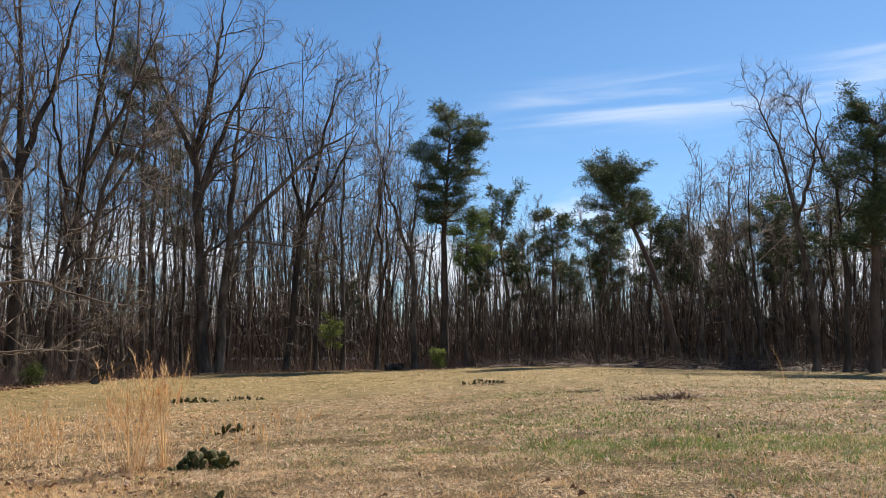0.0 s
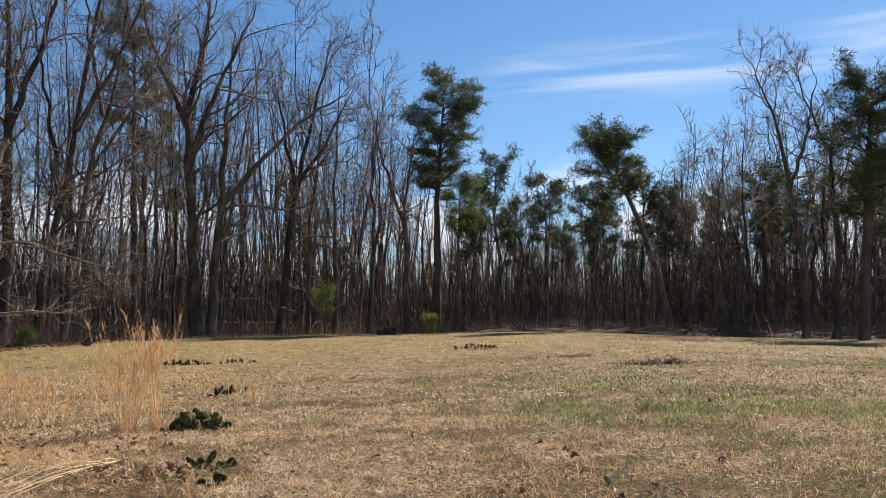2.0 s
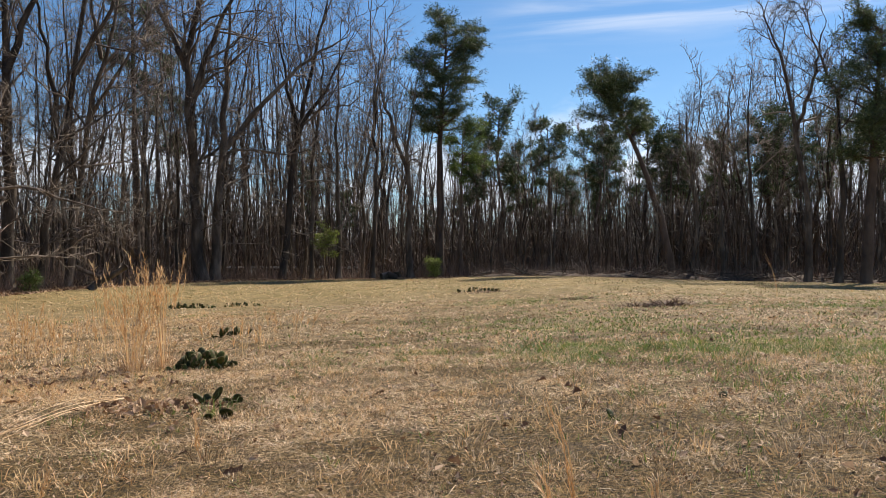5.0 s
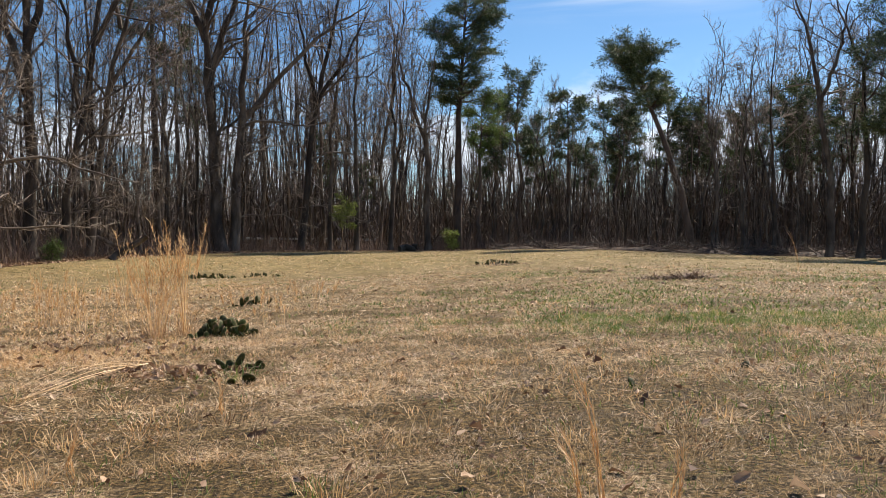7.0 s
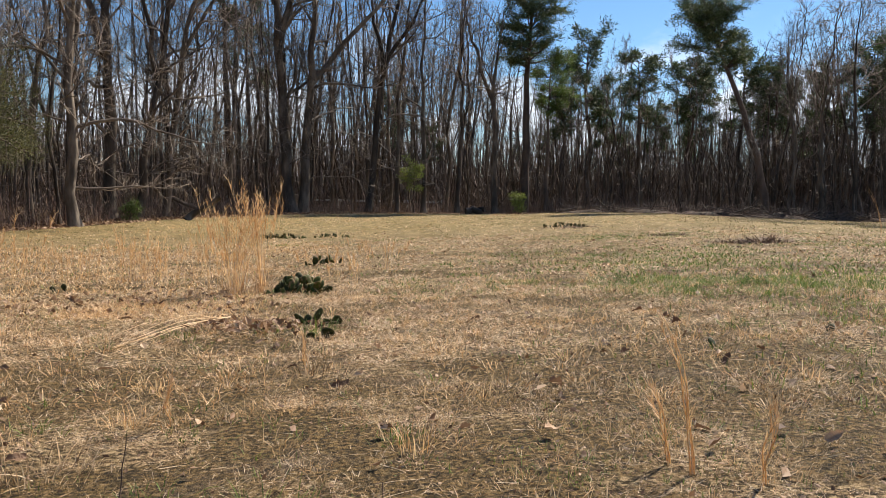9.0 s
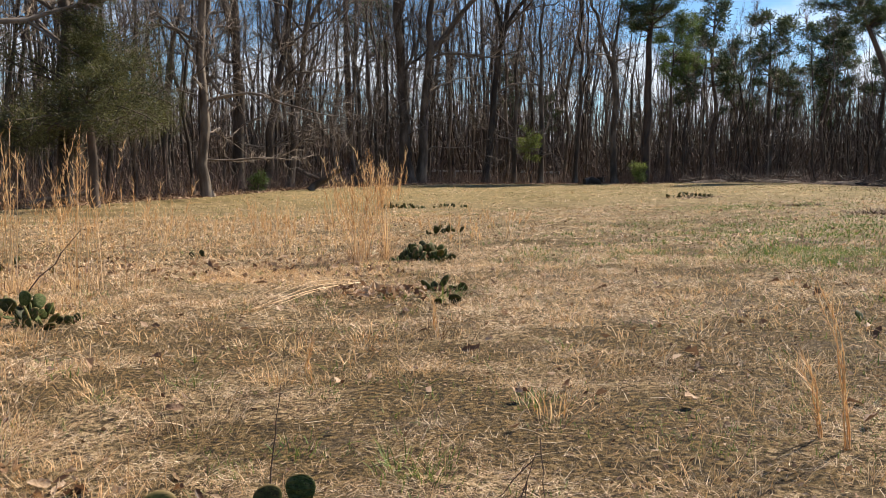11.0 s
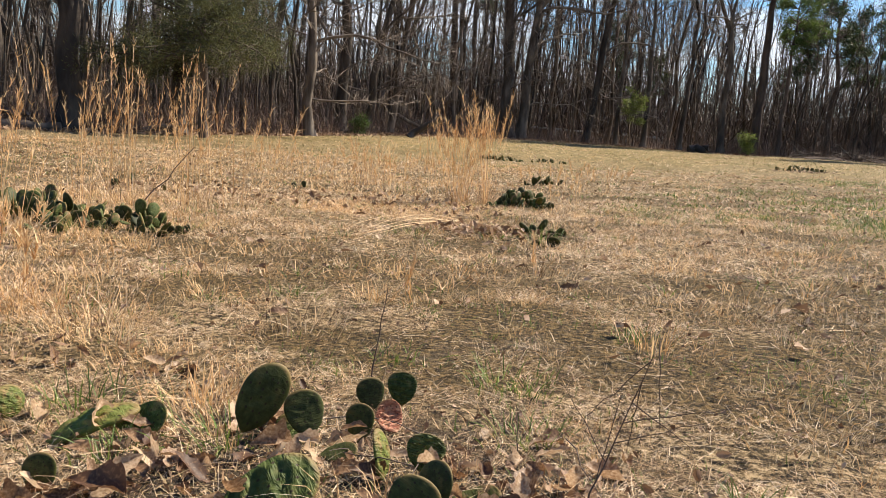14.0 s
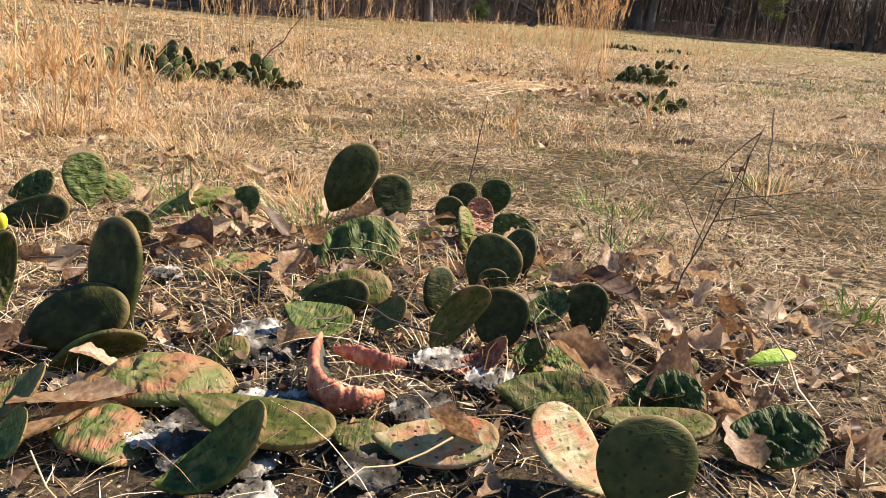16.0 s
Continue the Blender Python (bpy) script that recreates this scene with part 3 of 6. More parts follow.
def blades(rng, xy, length, width, lift, bend, segs=2, heading=None, z=None, sink=0.0):
    """Tapering grass blades: vertices and faces. length, width in metres (arrays or numbers); lift: the angle from the ground at the base."""
    n = len(xy)
    length, width, lift = (np.broadcast_to(np.asarray(a, float), n) for a in (length, width, lift))
    az = rng.uniform(0, 2 * math.pi, n) if heading is None else heading
    out = np.stack((np.cos(az), np.sin(az), np.zeros(n)), axis=1)
    side = np.stack((-np.sin(az), np.cos(az), np.zeros(n)), axis=1)
    tilt = rng.normal(0, 0.5, n)[:, None]
    side = side * np.cos(tilt) + np.array((0, 0, 1.0)) * np.sin(tilt)
    base = np.stack((xy[:, 0], xy[:, 1], (ground_z(xy[:, 0], xy[:, 1]) if z is None else z) - sink), axis=1)
    rows, p = [], base
    for k in range(segs):
        w = (width * (1 - 0.55 * k / segs))[:, None]
        rows += [p - side * w / 2, p + side * w / 2]
        a = lift - bend * (k + 0.5) / segs
        p = p + (out * np.cos(a)[:, None] + np.array((0, 0, 1.0)) * np.sin(a)[:, None]) * (length / segs)[:, None]
    rows.append(p)
    v = np.stack(rows, axis=1).reshape(-1, 3)
    per = 2 * segs + 1
    tri = []
    for k in range(segs - 1):
        tri += [(2 * k, 2 * k + 1, 2 * k + 3), (2 * k, 2 * k + 3, 2 * k + 2)]
    tri.append((2 * segs - 2, 2 * segs - 1, 2 * segs))
    f = (np.array(tri)[None] + (np.arange(n) * per)[:, None, None]).reshape(-1, 3)
    return v, f


def joined(pieces):
    vs, fs, n = [], [], 0
    for v, f in pieces:
        vs.append(v)
        fs.append(f + n)
        n += len(v)
    return np.concatenate(vs), np.concatenate(fs)


def stuff(name, pieces, mat, label, category):
    v, f = joined(pieces)
    ob = new(name, mesh(name, v, f, mat, True))
    return tagged(ob, label, category, kind="stuff")


rng = np.random.default_rng(71)
xy = scatter_band(rng, 26000, -0.2, 16, 1.9)
low = blades(rng, xy, rng.uniform(0.3, 1.2, len(xy)), 0.014, rng.uniform(0.7, 1.5, len(xy)), 0.4)
xy = scatter_band(rng, 15000, 0.3, 34, 1.1)
high = blades(rng, xy, rng.uniform(0.6, 2.6, len(xy)), 0.022, rng.normal(1.25, 0.3, len(xy)), 0.5)
n = 52000
xy = scatter_band(rng, n, 0.5, 32, 1.1)
tops = np.hypot(xy[:, 0], xy[:, 1]) * np.interp(np.arctan2(xy[:, 0], xy[:, 1]), SKY_B, SKY_S) * 0.82
haze = blades(rng, xy, rng.uniform(0.3, 1.6, n), 0.02, rng.uniform(-0.3, 1.2, n), 0.5, 1, z=ground_z(xy[:, 0], xy[:, 1]) + tops * rng.random(n) ** 2.2)
stuff("twig_tangle", [haze], TWIG, "fine bare twigs filling the space between the trunks", "twigs")
n = 60000
b, r = rng.uniform(-1.4, 0.8, n), rng.uniform(60, 105, n)
xy = np.stack((r * np.sin(b), r * np.cos(b)), axis=1)
dense = np.interp(b, (-0.2, -0.1, 0.16, 0.26), (0.16, 0.125, 0.13, 0.165))
thicket = blades(rng, xy, r * dense * (0.12 + 0.88 * rng.random(n) ** 2.2), rng.uniform(0.07, 0.18, n), rng.normal(1.25, 0.42, n), 0.3, 1)
stuff("underbrush", [low, high], BRUSH, "tangle of bare reddish-brown brush under the trees", "brush")
PALE_BRUSH = material("pale_brush", ((0.3, (0.055, 0.038, 0.028)), (0.7, (0.21, 0.155, 0.12))), scale=0.8, bump=0, vary=0.7, island=True)
stuff("thicket", [thicket], PALE_BRUSH, "grey-brown saplings crowded deep in the wood", "brush")

rng = np.random.default_rng(72)
far = Tubes()
for i in range(1550):
    s = rng.random() if i % 3 else rng.uniform(0.5, 1.0)
    x, y = edge_point(s, 5 + 50 * rng.random())
    h = skyline(x, y) * rng.uniform(0.45, 0.85)
    r = 0.025 + 0.12 * rng.random() ** 2.2
    z = gz(x, y) - 0.2
    stem = branch(rng, (x, y, z), (rng.normal(0, 0.07), rng.normal(0, 0.07), 1), h, 6, 0.075, 0.03)
    far.add(stem, r * np.array((1.1, 0.95, 0.8, 0.65, 0.5, 0.33, 0.12)), 4)
    for k in range(8):
        p, d = along(stem, rng.uniform(0.15, 0.97))
        w = branch(rng, p, sideways(rng, d, rng.uniform(0.5, 1.2)), rng.uniform(0.8, 2.8), 3, 0.3, 0.1)
        far.add(w, (r * 0.3, r * 0.25, r * 0.2, 0.006), 3)
        for q in (w[0], w[1], w[2], w[3], (w[1] + w[2]) / 2):
            far.sliver(q, q + (w[3] - w[0]) * 0.35 + rng.normal(0, 0.35, 3), 0.011)
tagged(new("far_woods", far.mesh("far_woods", BARK)), "crowd of bare trunks deeper in the wood", "woods", kind="stuff")

rng = np.random.default_rng(73)
for k in range(15):
    x, y = edge_point(0.56 + 0.44 * (k + rng.random()) / 15, rng.uniform(16, 42))
    copy_thing(back_pine[k % 3], facing(x, y, rng.uniform(0, 6), rng.uniform(0.6, 0.85)))


# oak leaves
def leaf_mesh(seed, size, mat, curl=0.5):
    """A lobed oak leaf, curled and wavy, its stalk at the origin and its tip along +Y."""
    rng = np.random.default_rng(seed)
    n = 19
    t = np.linspace(0, 1, n)
    half = 0.25 * np.sin(math.pi * t ** 0.8) ** 0.7 * (0.86 + 0.14 * np.cos(t * 2 * math.pi * 3.5 + 2.6)) + 0.012
    rows = []
    lift = curl * rng.uniform(0.6, 1.2)
    ph = rng.uniform(0, 6, 2)
    for i in range(n):
        w = half[i] * rng.uniform(0.95, 1.05)
        droop = (-1) ** seed * lift * 0.28 * (t[i] - 0.4) ** 2
        wave = [(0.75 + 0.45 * math.sin(5 * t[i] + ph[0])), (0.75 + 0.45 * math.sin(5.5 * t[i] + ph[1]))]
        rows.append([(u * w, t[i], abs(u) ** 1.5 * w * lift * wave[u > 0] + droop + rng.normal(0, 0.005)) for u in (-1, -0.5, 0, 0.5, 1)])
    v = np.array(rows).reshape(-1, 3) * size
    i = np.arange(n * 5).reshape(n, 5)
    f = np.stack((i[:-1, :-1], i[:-1, 1:], i[1:, 1:], i[1:, :-1]), axis=-1).reshape(-1, 4)
    return mesh("oak_leaf", v, f, mat)


LEAF = material("oak_leaf", ((0.2, (0.10, 0.048, 0.024)), (0.42, (0.24, 0.13, 0.062)), (0.6, (0.40, 0.25, 0.138)), (0.82, (0.62, 0.45, 0.29))), scale=14, bump=0.12,
                bump_scale=60, vary=0.7, rough=0.55, translucent=0.4, bump_distance=0.003)
leaf_kinds = [leaf_mesh(200 + k, 1.0, LEAF, 0.5 + 0.24 * k) for k in range(6)]


def oak_leaf(x, y, z, rx, ry, rz, size, k, label="dry curled brown oak leaf on the ground"):
    ob = new("oak_leaf", leaf_kinds[k % 6])
    ob.matrix_basis = pose(x, y, z, rx, ry, rz) @ Matrix.Diagonal((size, size, size, 1))
    return tagged(ob, label, "leaf", "fallen oak leaves")


def litter(rng, xy, size, mat, name, label):
    """Small folded leaf scraps lying at all angles."""
    n = len(xy)
    c = np.stack((xy[:, 0], xy[:, 1], ground_z(xy[:, 0], xy[:, 1]) + rng.uniform(0.0, 0.03, n)), axis=1)
    a = rng.normal(0, 1, (n, 3)) * (1, 1, 0.35)
    a /= np.linalg.norm(a, axis=1)[:, None]
    b = np.cross(a, rng.normal(0, 1, (n, 3)) * (0.4, 0.4, 1) + (0, 0, 0.3))
    b /= np.linalg.norm(b, axis=1)[:, None] + 1e-9
    up = np.cross(a, b)
    L = np.broadcast_to(np.asarray(size, float), n)[:, None] * rng.uniform(0.6, 1.3, (n, 1))
    W = L * rng.uniform(0.2, 0.38, (n, 1))
    k = rng.uniform(0.1, 0.6, (n, 1))
    v = np.stack((c - a * L / 2, c + b * W + up * W * k, c + a * L / 2, c - b * W + up * W * k), axis=1).reshape(-1, 3)
    i = (np.arange(n) * 4)[:, None]
    f = np.concatenate((i + np.array((0, 1, 2)), i + np.array((0, 2, 3))), axis=0)
    return stuff(name, [(v, f)], mat, label, "leaves")


rng = np.random.default_rng(74)
litter(rng, np.concatenate((scatter_band(rng, 30000, -1.8, 2.4), scatter_band(rng, 8000, 0, 22, 1.3))), 0.17, LITTER, "edge_leaf_litter",
       "rusty brown fallen leaves heaped along the wood edge")


# ---- the grass of the field ----
def wedge(rng, n, r0, r1, b0=-1.12, b1=0.66, eye=(-0.28, -0.17)):
    """Plan points at even density between two distances."""
    r = np.sqrt(rng.uniform(r0 * r0, r1 * r1, n))
    b = rng.uniform(b0, b1, n)
    return np.stack((eye[0] + r * np.sin(b), eye[1] + r * np.cos(b)), axis=1)


def keep(rng, xy, share):
    return xy[rng.random(len(xy)) < share]


def clumpy(x, y):
    """Thick and thin places in the thatch, a hand's width and a stride across; little of it among the prickly pears."""
    heap = np.exp(-((x + 0.87) / 0.62) ** 2 - ((y - 0.75) / 0.55) ** 2)
    thick = smooth((patch_noise(x, y, 9.0, 31) - 0.30) * 3.2) * (0.35 + 0.65 * smooth((patch_noise(x, y, 2.2, 32) - 0.25) * 3))
    return (0.06 + 0.94 * thick) * (1 - 0.86 * heap)


def lush(x, y):
    """Where green grass comes through: to the right, and along the far side."""
    right = smooth((x - 0.2) / 1.5) * smooth((y - 2.6) / 1.6) * (1 - 0.6 * smooth((y - 9) / 5))
    middle = 0.4 * smooth((x + 2.0) / 1.5) * smooth((y - 6) / 2.5) * (1 - smooth((y - 11) / 5))
    strip = smooth((y - 15) / 8)
    return np.clip((0.10 + 1.35 * right + middle + 0.9 * strip) * (0.2 + 0.8 * smooth((patch_noise(x, y * 1.7, 0.30, 11) - 0.25) * 2.4)) * (0.25 + 0.75 * smooth((patch_noise(x, y, 1.9, 12) - 0.2) * 2)), 0, 1)


def sedgy(x, y):
    """Where orange dry bunch grass stands: to the left."""
    return np.clip(smooth((-x - 0.9 - 0.12 * y) / 1.8) * smooth((patch_noise(x, y, 1.1, 21) - 0.2) * 2), 0.05, 1)


rng = np.random.default_rng(80)
pieces = []
for n, r0, r1, lo, hi, w in ((70000, 0.35, 1.5, 0.012, 0.045, 0.001), (420000, 1.45, 4.0, 0.012, 0.05, 0.0012), (330000, 3.9, 9.0, 0.02, 0.085, 0.003),
                             (100000, 8.8, 20, 0.04, 0.12, 0.010), (60000, 19.5, 52, 0.05, 0.14, 0.018)):
    xy = wedge(rng, n, r0, r1)
    xy = keep(rng, xy, (1 - bare(xy[:, 0], xy[:, 1])) ** 1.3 * clumpy(xy[:, 0], xy[:, 1]) * (1 - 0.7 * lush(xy[:, 0], xy[:, 1])) * (1 - 0.42 * smooth((xy[:, 0] + 1.5) / 2)))
    k = len(xy)
    pieces.append(blades(rng, xy, rng.uniform(lo, hi, k), w * rng.uniform(0.5, 1.5, k), np.abs(rng.normal(0.12, 0.32, k)), 0.15, 2 if r1 < 2 else 1))
k = 1700
xy = wedge(rng, k, 0.9, 5.5)
pieces.append(blades(rng, xy, rng.uniform(0.06, 0.18, k), 0.0018, rng.uniform(0.0, 0.22, k), 0.2, 2, sink=-0.008))
short = []
for n, r0, r1, w, lo, hi in ((60000, 0.9, 3.2, 0.0013, 0.004, 0.012), (110000, 3.0, 6.5, 0.0026, 0.006, 0.018), (60000, 6.4, 14, 0.007, 0.012, 0.035)):
    xy = wedge(rng, n, r0, r1)
    xy = keep(rng, xy, 0.25 + 0.75 * bare(xy[:, 0], xy[:, 1]))
    k = len(xy)
    short.append(blades(rng, xy, rng.uniform(lo, hi, k), w, rng.uniform(0.2, 1.5, k), 0.3, 1))
n = 12000
xy = np.stack((rng.normal(-0.87, 0.42, n), rng.normal(0.78, 0.34, n)), axis=1)
short.append(blades(rng, xy, rng.uniform(0.006, 0.028, n), rng.uniform(0.001, 0.005, n), rng.uniform(0.0, 0.9, n), 0.3, 1))
stuff("dry_thatch", pieces, STRAW, "matted straw-coloured dead grass lying on the field", "grass")


stuff("moss_bits", short, MOSS, "short olive-brown moss and crumbs on the bare places", "moss")


def tufts(rng, centres, per, radius, lo, hi, width, upright=1.25, segs=2, bend=0.5):
    xy = np.repeat(centres, per, axis=0)
    n = len(xy)
    d = rng.normal(0, 1, (n, 2)) * radius
    size = np.repeat(rng.uniform(0.6, 1.3, len(centres)), per)
    head = np.arctan2(d[:, 1], d[:, 0]) + rng.normal(0, 0.6, n)
    return blades(rng, xy + d, rng.uniform(lo, hi, n) * size, width, np.clip(rng.normal(upright, 0.28, n), 0.2, 1.57), bend, segs, head)


# low mats of broken grass that throw small shadows
pieces = []
for n, r0, r1, per, w, lo, hi, rad in ((4200, 0.9, 3.4, 16, 0.0013, 0.012, 0.045, 0.02), (10000, 3.2, 8, 13, 0.003, 0.02, 0.06, 0.028),
                                       (9000, 7.8, 20, 8, 0.010, 0.025, 0.06, 0.05), (5000, 19, 50, 7, 0.022, 0.04, 0.08, 0.12)):
    c = wedge(rng, n, r0, r1)
    c = keep(rng, c, (0.25 + 0.75 * smooth((patch_noise(c[:, 0], c[:, 1], 1.6, 41) - 0.35) * 3)) * (1 - 0.6 * bare(c[:, 0], c[:, 1])))
    pieces.append(tufts(rng, c, per, rad, lo, hi, w, 0.75, 1 if r1 > 5 else 2, 0.5))
stuff("broken_grass", pieces, STRAW, "small mats of broken straw-coloured grass", "grass")

pieces = []
for n, r0, r1, per, w, lo, hi in ((900, 0.8, 3.2, 30, 0.0015, 0.03, 0.08), (8000, 3.0, 8, 16, 0.0036, 0.03, 0.10), (7000, 7.8, 20, 9, 0.009, 0.03, 0.09),
                                  (900, 19, 45, 8, 0.012, 0.08, 0.2)):
    c = wedge(rng, n, r0, r1)
    c = keep(rng, c, 0.06 + 0.94 * sedgy(c[:, 0], c[:, 1]))
    pieces.append(tufts(rng, c, per, 0.045 + 0.002 * r1, lo, hi, w, 1.05, 2, 1.0))
stuff("bunch_grass", pieces, SEDGE, "short orange-tan tufts of dead bunch grass", "grass")

pieces = []
for n, r0, r1, per, w, lo, hi in ((900, 1.0, 3.0, 8, 0.0022, 0.012, 0.04), (15000, 2.8, 8, 8, 0.0044, 0.02, 0.07), (16000, 7.8, 20, 6, 0.011, 0.02, 0.06),
                                  (6500, 19, 50, 7, 0.018, 0.03, 0.075)):
    c = wedge(rng, n, r0, r1)
    c = keep(rng, c, lush(c[:, 0], c[:, 1]) if r0 > 2 else 0.15 + 0.7 * smooth((patch_noise(c[:, 0], c[:, 1], 2.4, 13) - 0.45) * 4))
    pieces.append(tufts(rng, c, per, 0.02 + 0.003 * r1, lo, hi, w, 1.0))
stuff("green_grass", pieces[:3], GREEN, "young green grass coming up through the thatch", "grass")
PALE_GREEN = material("far_grass", ((0.25, (0.13, 0.13, 0.035)), (0.5, (0.24, 0.22, 0.07)), (0.8, (0.40, 0.32, 0.14))), scale=0.5, bump=0, vary=0.5, island=True)
stuff("edge_grass", pieces[3:], PALE_GREEN, "yellow-green grass along the far side of the field", "grass")

rng = np.random.default_rng(81)
xy = wedge(rng, 15000, 2.2, 18)
xy = keep(rng, xy, 0.25 + 0.75 * sedgy(xy[:, 0], xy[:, 1]))
litter(rng, xy, rng.uniform(0.02, 0.06, len(xy)), LITTER, "field_leaves", "brown leaf scraps scattered over the grass")
xy = wedge(rng, 20000, 1.5, 7)
xy = keep(rng, xy, 0.25 + 0.75 * smooth((patch_noise(xy[:, 0], xy[:, 1], 2.1, 51) - 0.4) * 4))
litter(rng, xy, rng.uniform(0.005, 0.02, len(xy)), LITTER, "leaf_bits", "brown bits of leaf and stem trodden into the thatch")


# ---- broomsedge ----
def broomsedge(seed, x, y, height, stems, radius, label, lean=0.0):
    """A clump of tall tawny stalks with feathery tops."""
    rng = np.random.default_rng(seed)
    root = tagged(new("broomsedge"), label, "grass clump", "broomsedge clumps")
    root.matrix_basis = Matrix.Translation((x, y, gz(x, y)))
    d = rng.normal(0, 1, (stems, 2)) * radius
    head = np.arctan2(d[:, 1], d[:, 0]) + rng.normal(0, 0.5, stems)
    h = height * np.clip(rng.normal(0.78, 0.17, stems), 0.3, 1.0)
    ang = np.clip(rng.normal(1.46, 0.12, stems), 1.0, 1.6)
    v, f = blades(rng, d, h, rng.uniform(0.003, 0.0065, stems), ang, 0.16, 4, head, z=np.zeros(stems), sink=0.01)
    tagged(part("stalk_sheaf", mesh("stalk_sheaf", v, f, SEDGE, True), root), kind="stuff")
    tips = v.reshape(stems, 9, 3)
    where = rng.integers(0, stems, stems * 24)
    u = rng.uniform(0.35, 1.0, (len(where), 1))
    at = tips[where, 4] * (1 - u) + tips[where, 8] * u
    m = len(at)
    way = rng.normal(0, 0.35, (m, 3)) + (0, 0, 1.0)
    way /= np.linalg.norm(way, axis=1)[:, None]
    side = np.cross(way, rng.normal(0, 1, (m, 3)))
    side /= np.linalg.norm(side, axis=1)[:, None] + 1e-9
    L, W = rng.uniform(0.025, 0.085, (m, 1)), rng.uniform(0.0017, 0.004, (m, 1))
    pv = np.stack((at - side * W, at + side * W, at + way * L), axis=1).reshape(-1, 3)
    tagged(part("plumage", mesh("plumage", pv, np.arange(3 * m).reshape(m, 3), SEDGE, True), root, "feathery tan seed plumes"), kind="stuff")
    k = stems * 3
    d = rng.normal(0, 1, (k, 2)) * radius * 1.3
    bv, bf = blades(rng, d, rng.uniform(0.12, 0.4, k) * height, 0.004, np.clip(rng.normal(1.1, 0.3, k), 0.2, 1.5), 0.9, 3,
                    np.arctan2(d[:, 1], d[:, 0]) + rng.normal(0, 0.7, k), z=np.zeros(k))
    tagged(part("basal_leaves", mesh("basal_leaves", bv, bf, STRAW, True), root), kind="stuff")
    return root


TALL = "tall tawny broomsedge clump with feathery tops"
SHORT = "thin knee-high stand of orange broomsedge"
for seed, x, y, h, n, r, lab in ((1, -2.84, 7.42, 1.0, 52, 0.055, TALL), (2, -2.60, 7.5, 1.10, 32, 0.025, TALL), (3, -2.98, 7.35, 0.8, 9, 0.08, TALL),
                                 (4, -4.75, 5.05, 1.3, 26, 0.13, TALL), (5, -4.35, 5.25, 1.25, 22, 0.09, TALL), (6, -5.2, 4.9, 1.2, 20, 0.14, TALL),
                                 (7, -3.95, 5.3, 0.85, 16, 0.12, TALL), (8, -3.95, 3.05, 0.95, 16, 0.13, TALL), (9, -4.3, 2.7, 1.0, 20, 0.16, TALL),
                                 (10, -3.7, 2.6, 0.6, 12, 0.13, TALL),
                                 (11, -4.7, 9.3, 0.6, 34, 0.16, SHORT), (12, -3.9, 8.4, 0.5, 26, 0.15, SHORT), (13, -5.3, 9.0, 0.5, 24, 0.2, SHORT),
                                 (14, -3.4, 8.9, 0.45, 18, 0.15, SHORT), (15, -2.0, 8.2, 0.4, 14, 0.14, SHORT), (16, -1.8, 9.8, 0.4, 14, 0.14, SHORT),
                                 (17, -2.95, 2.0, 0.34, 24, 0.16, SHORT), (18, -2.7, 1.7, 0.28, 24, 0.14, SHORT), (19, -3.2, 2.3, 0.36, 20, 0.16, SHORT),
                                 (20, -7.5, 8.0, 0.6, 16, 0.25, SHORT), (21, -6.4, 9.8, 0.5, 16, 0.25, SHORT)):
    broomsedge(300 + seed, x, y, h, n, r, lab)


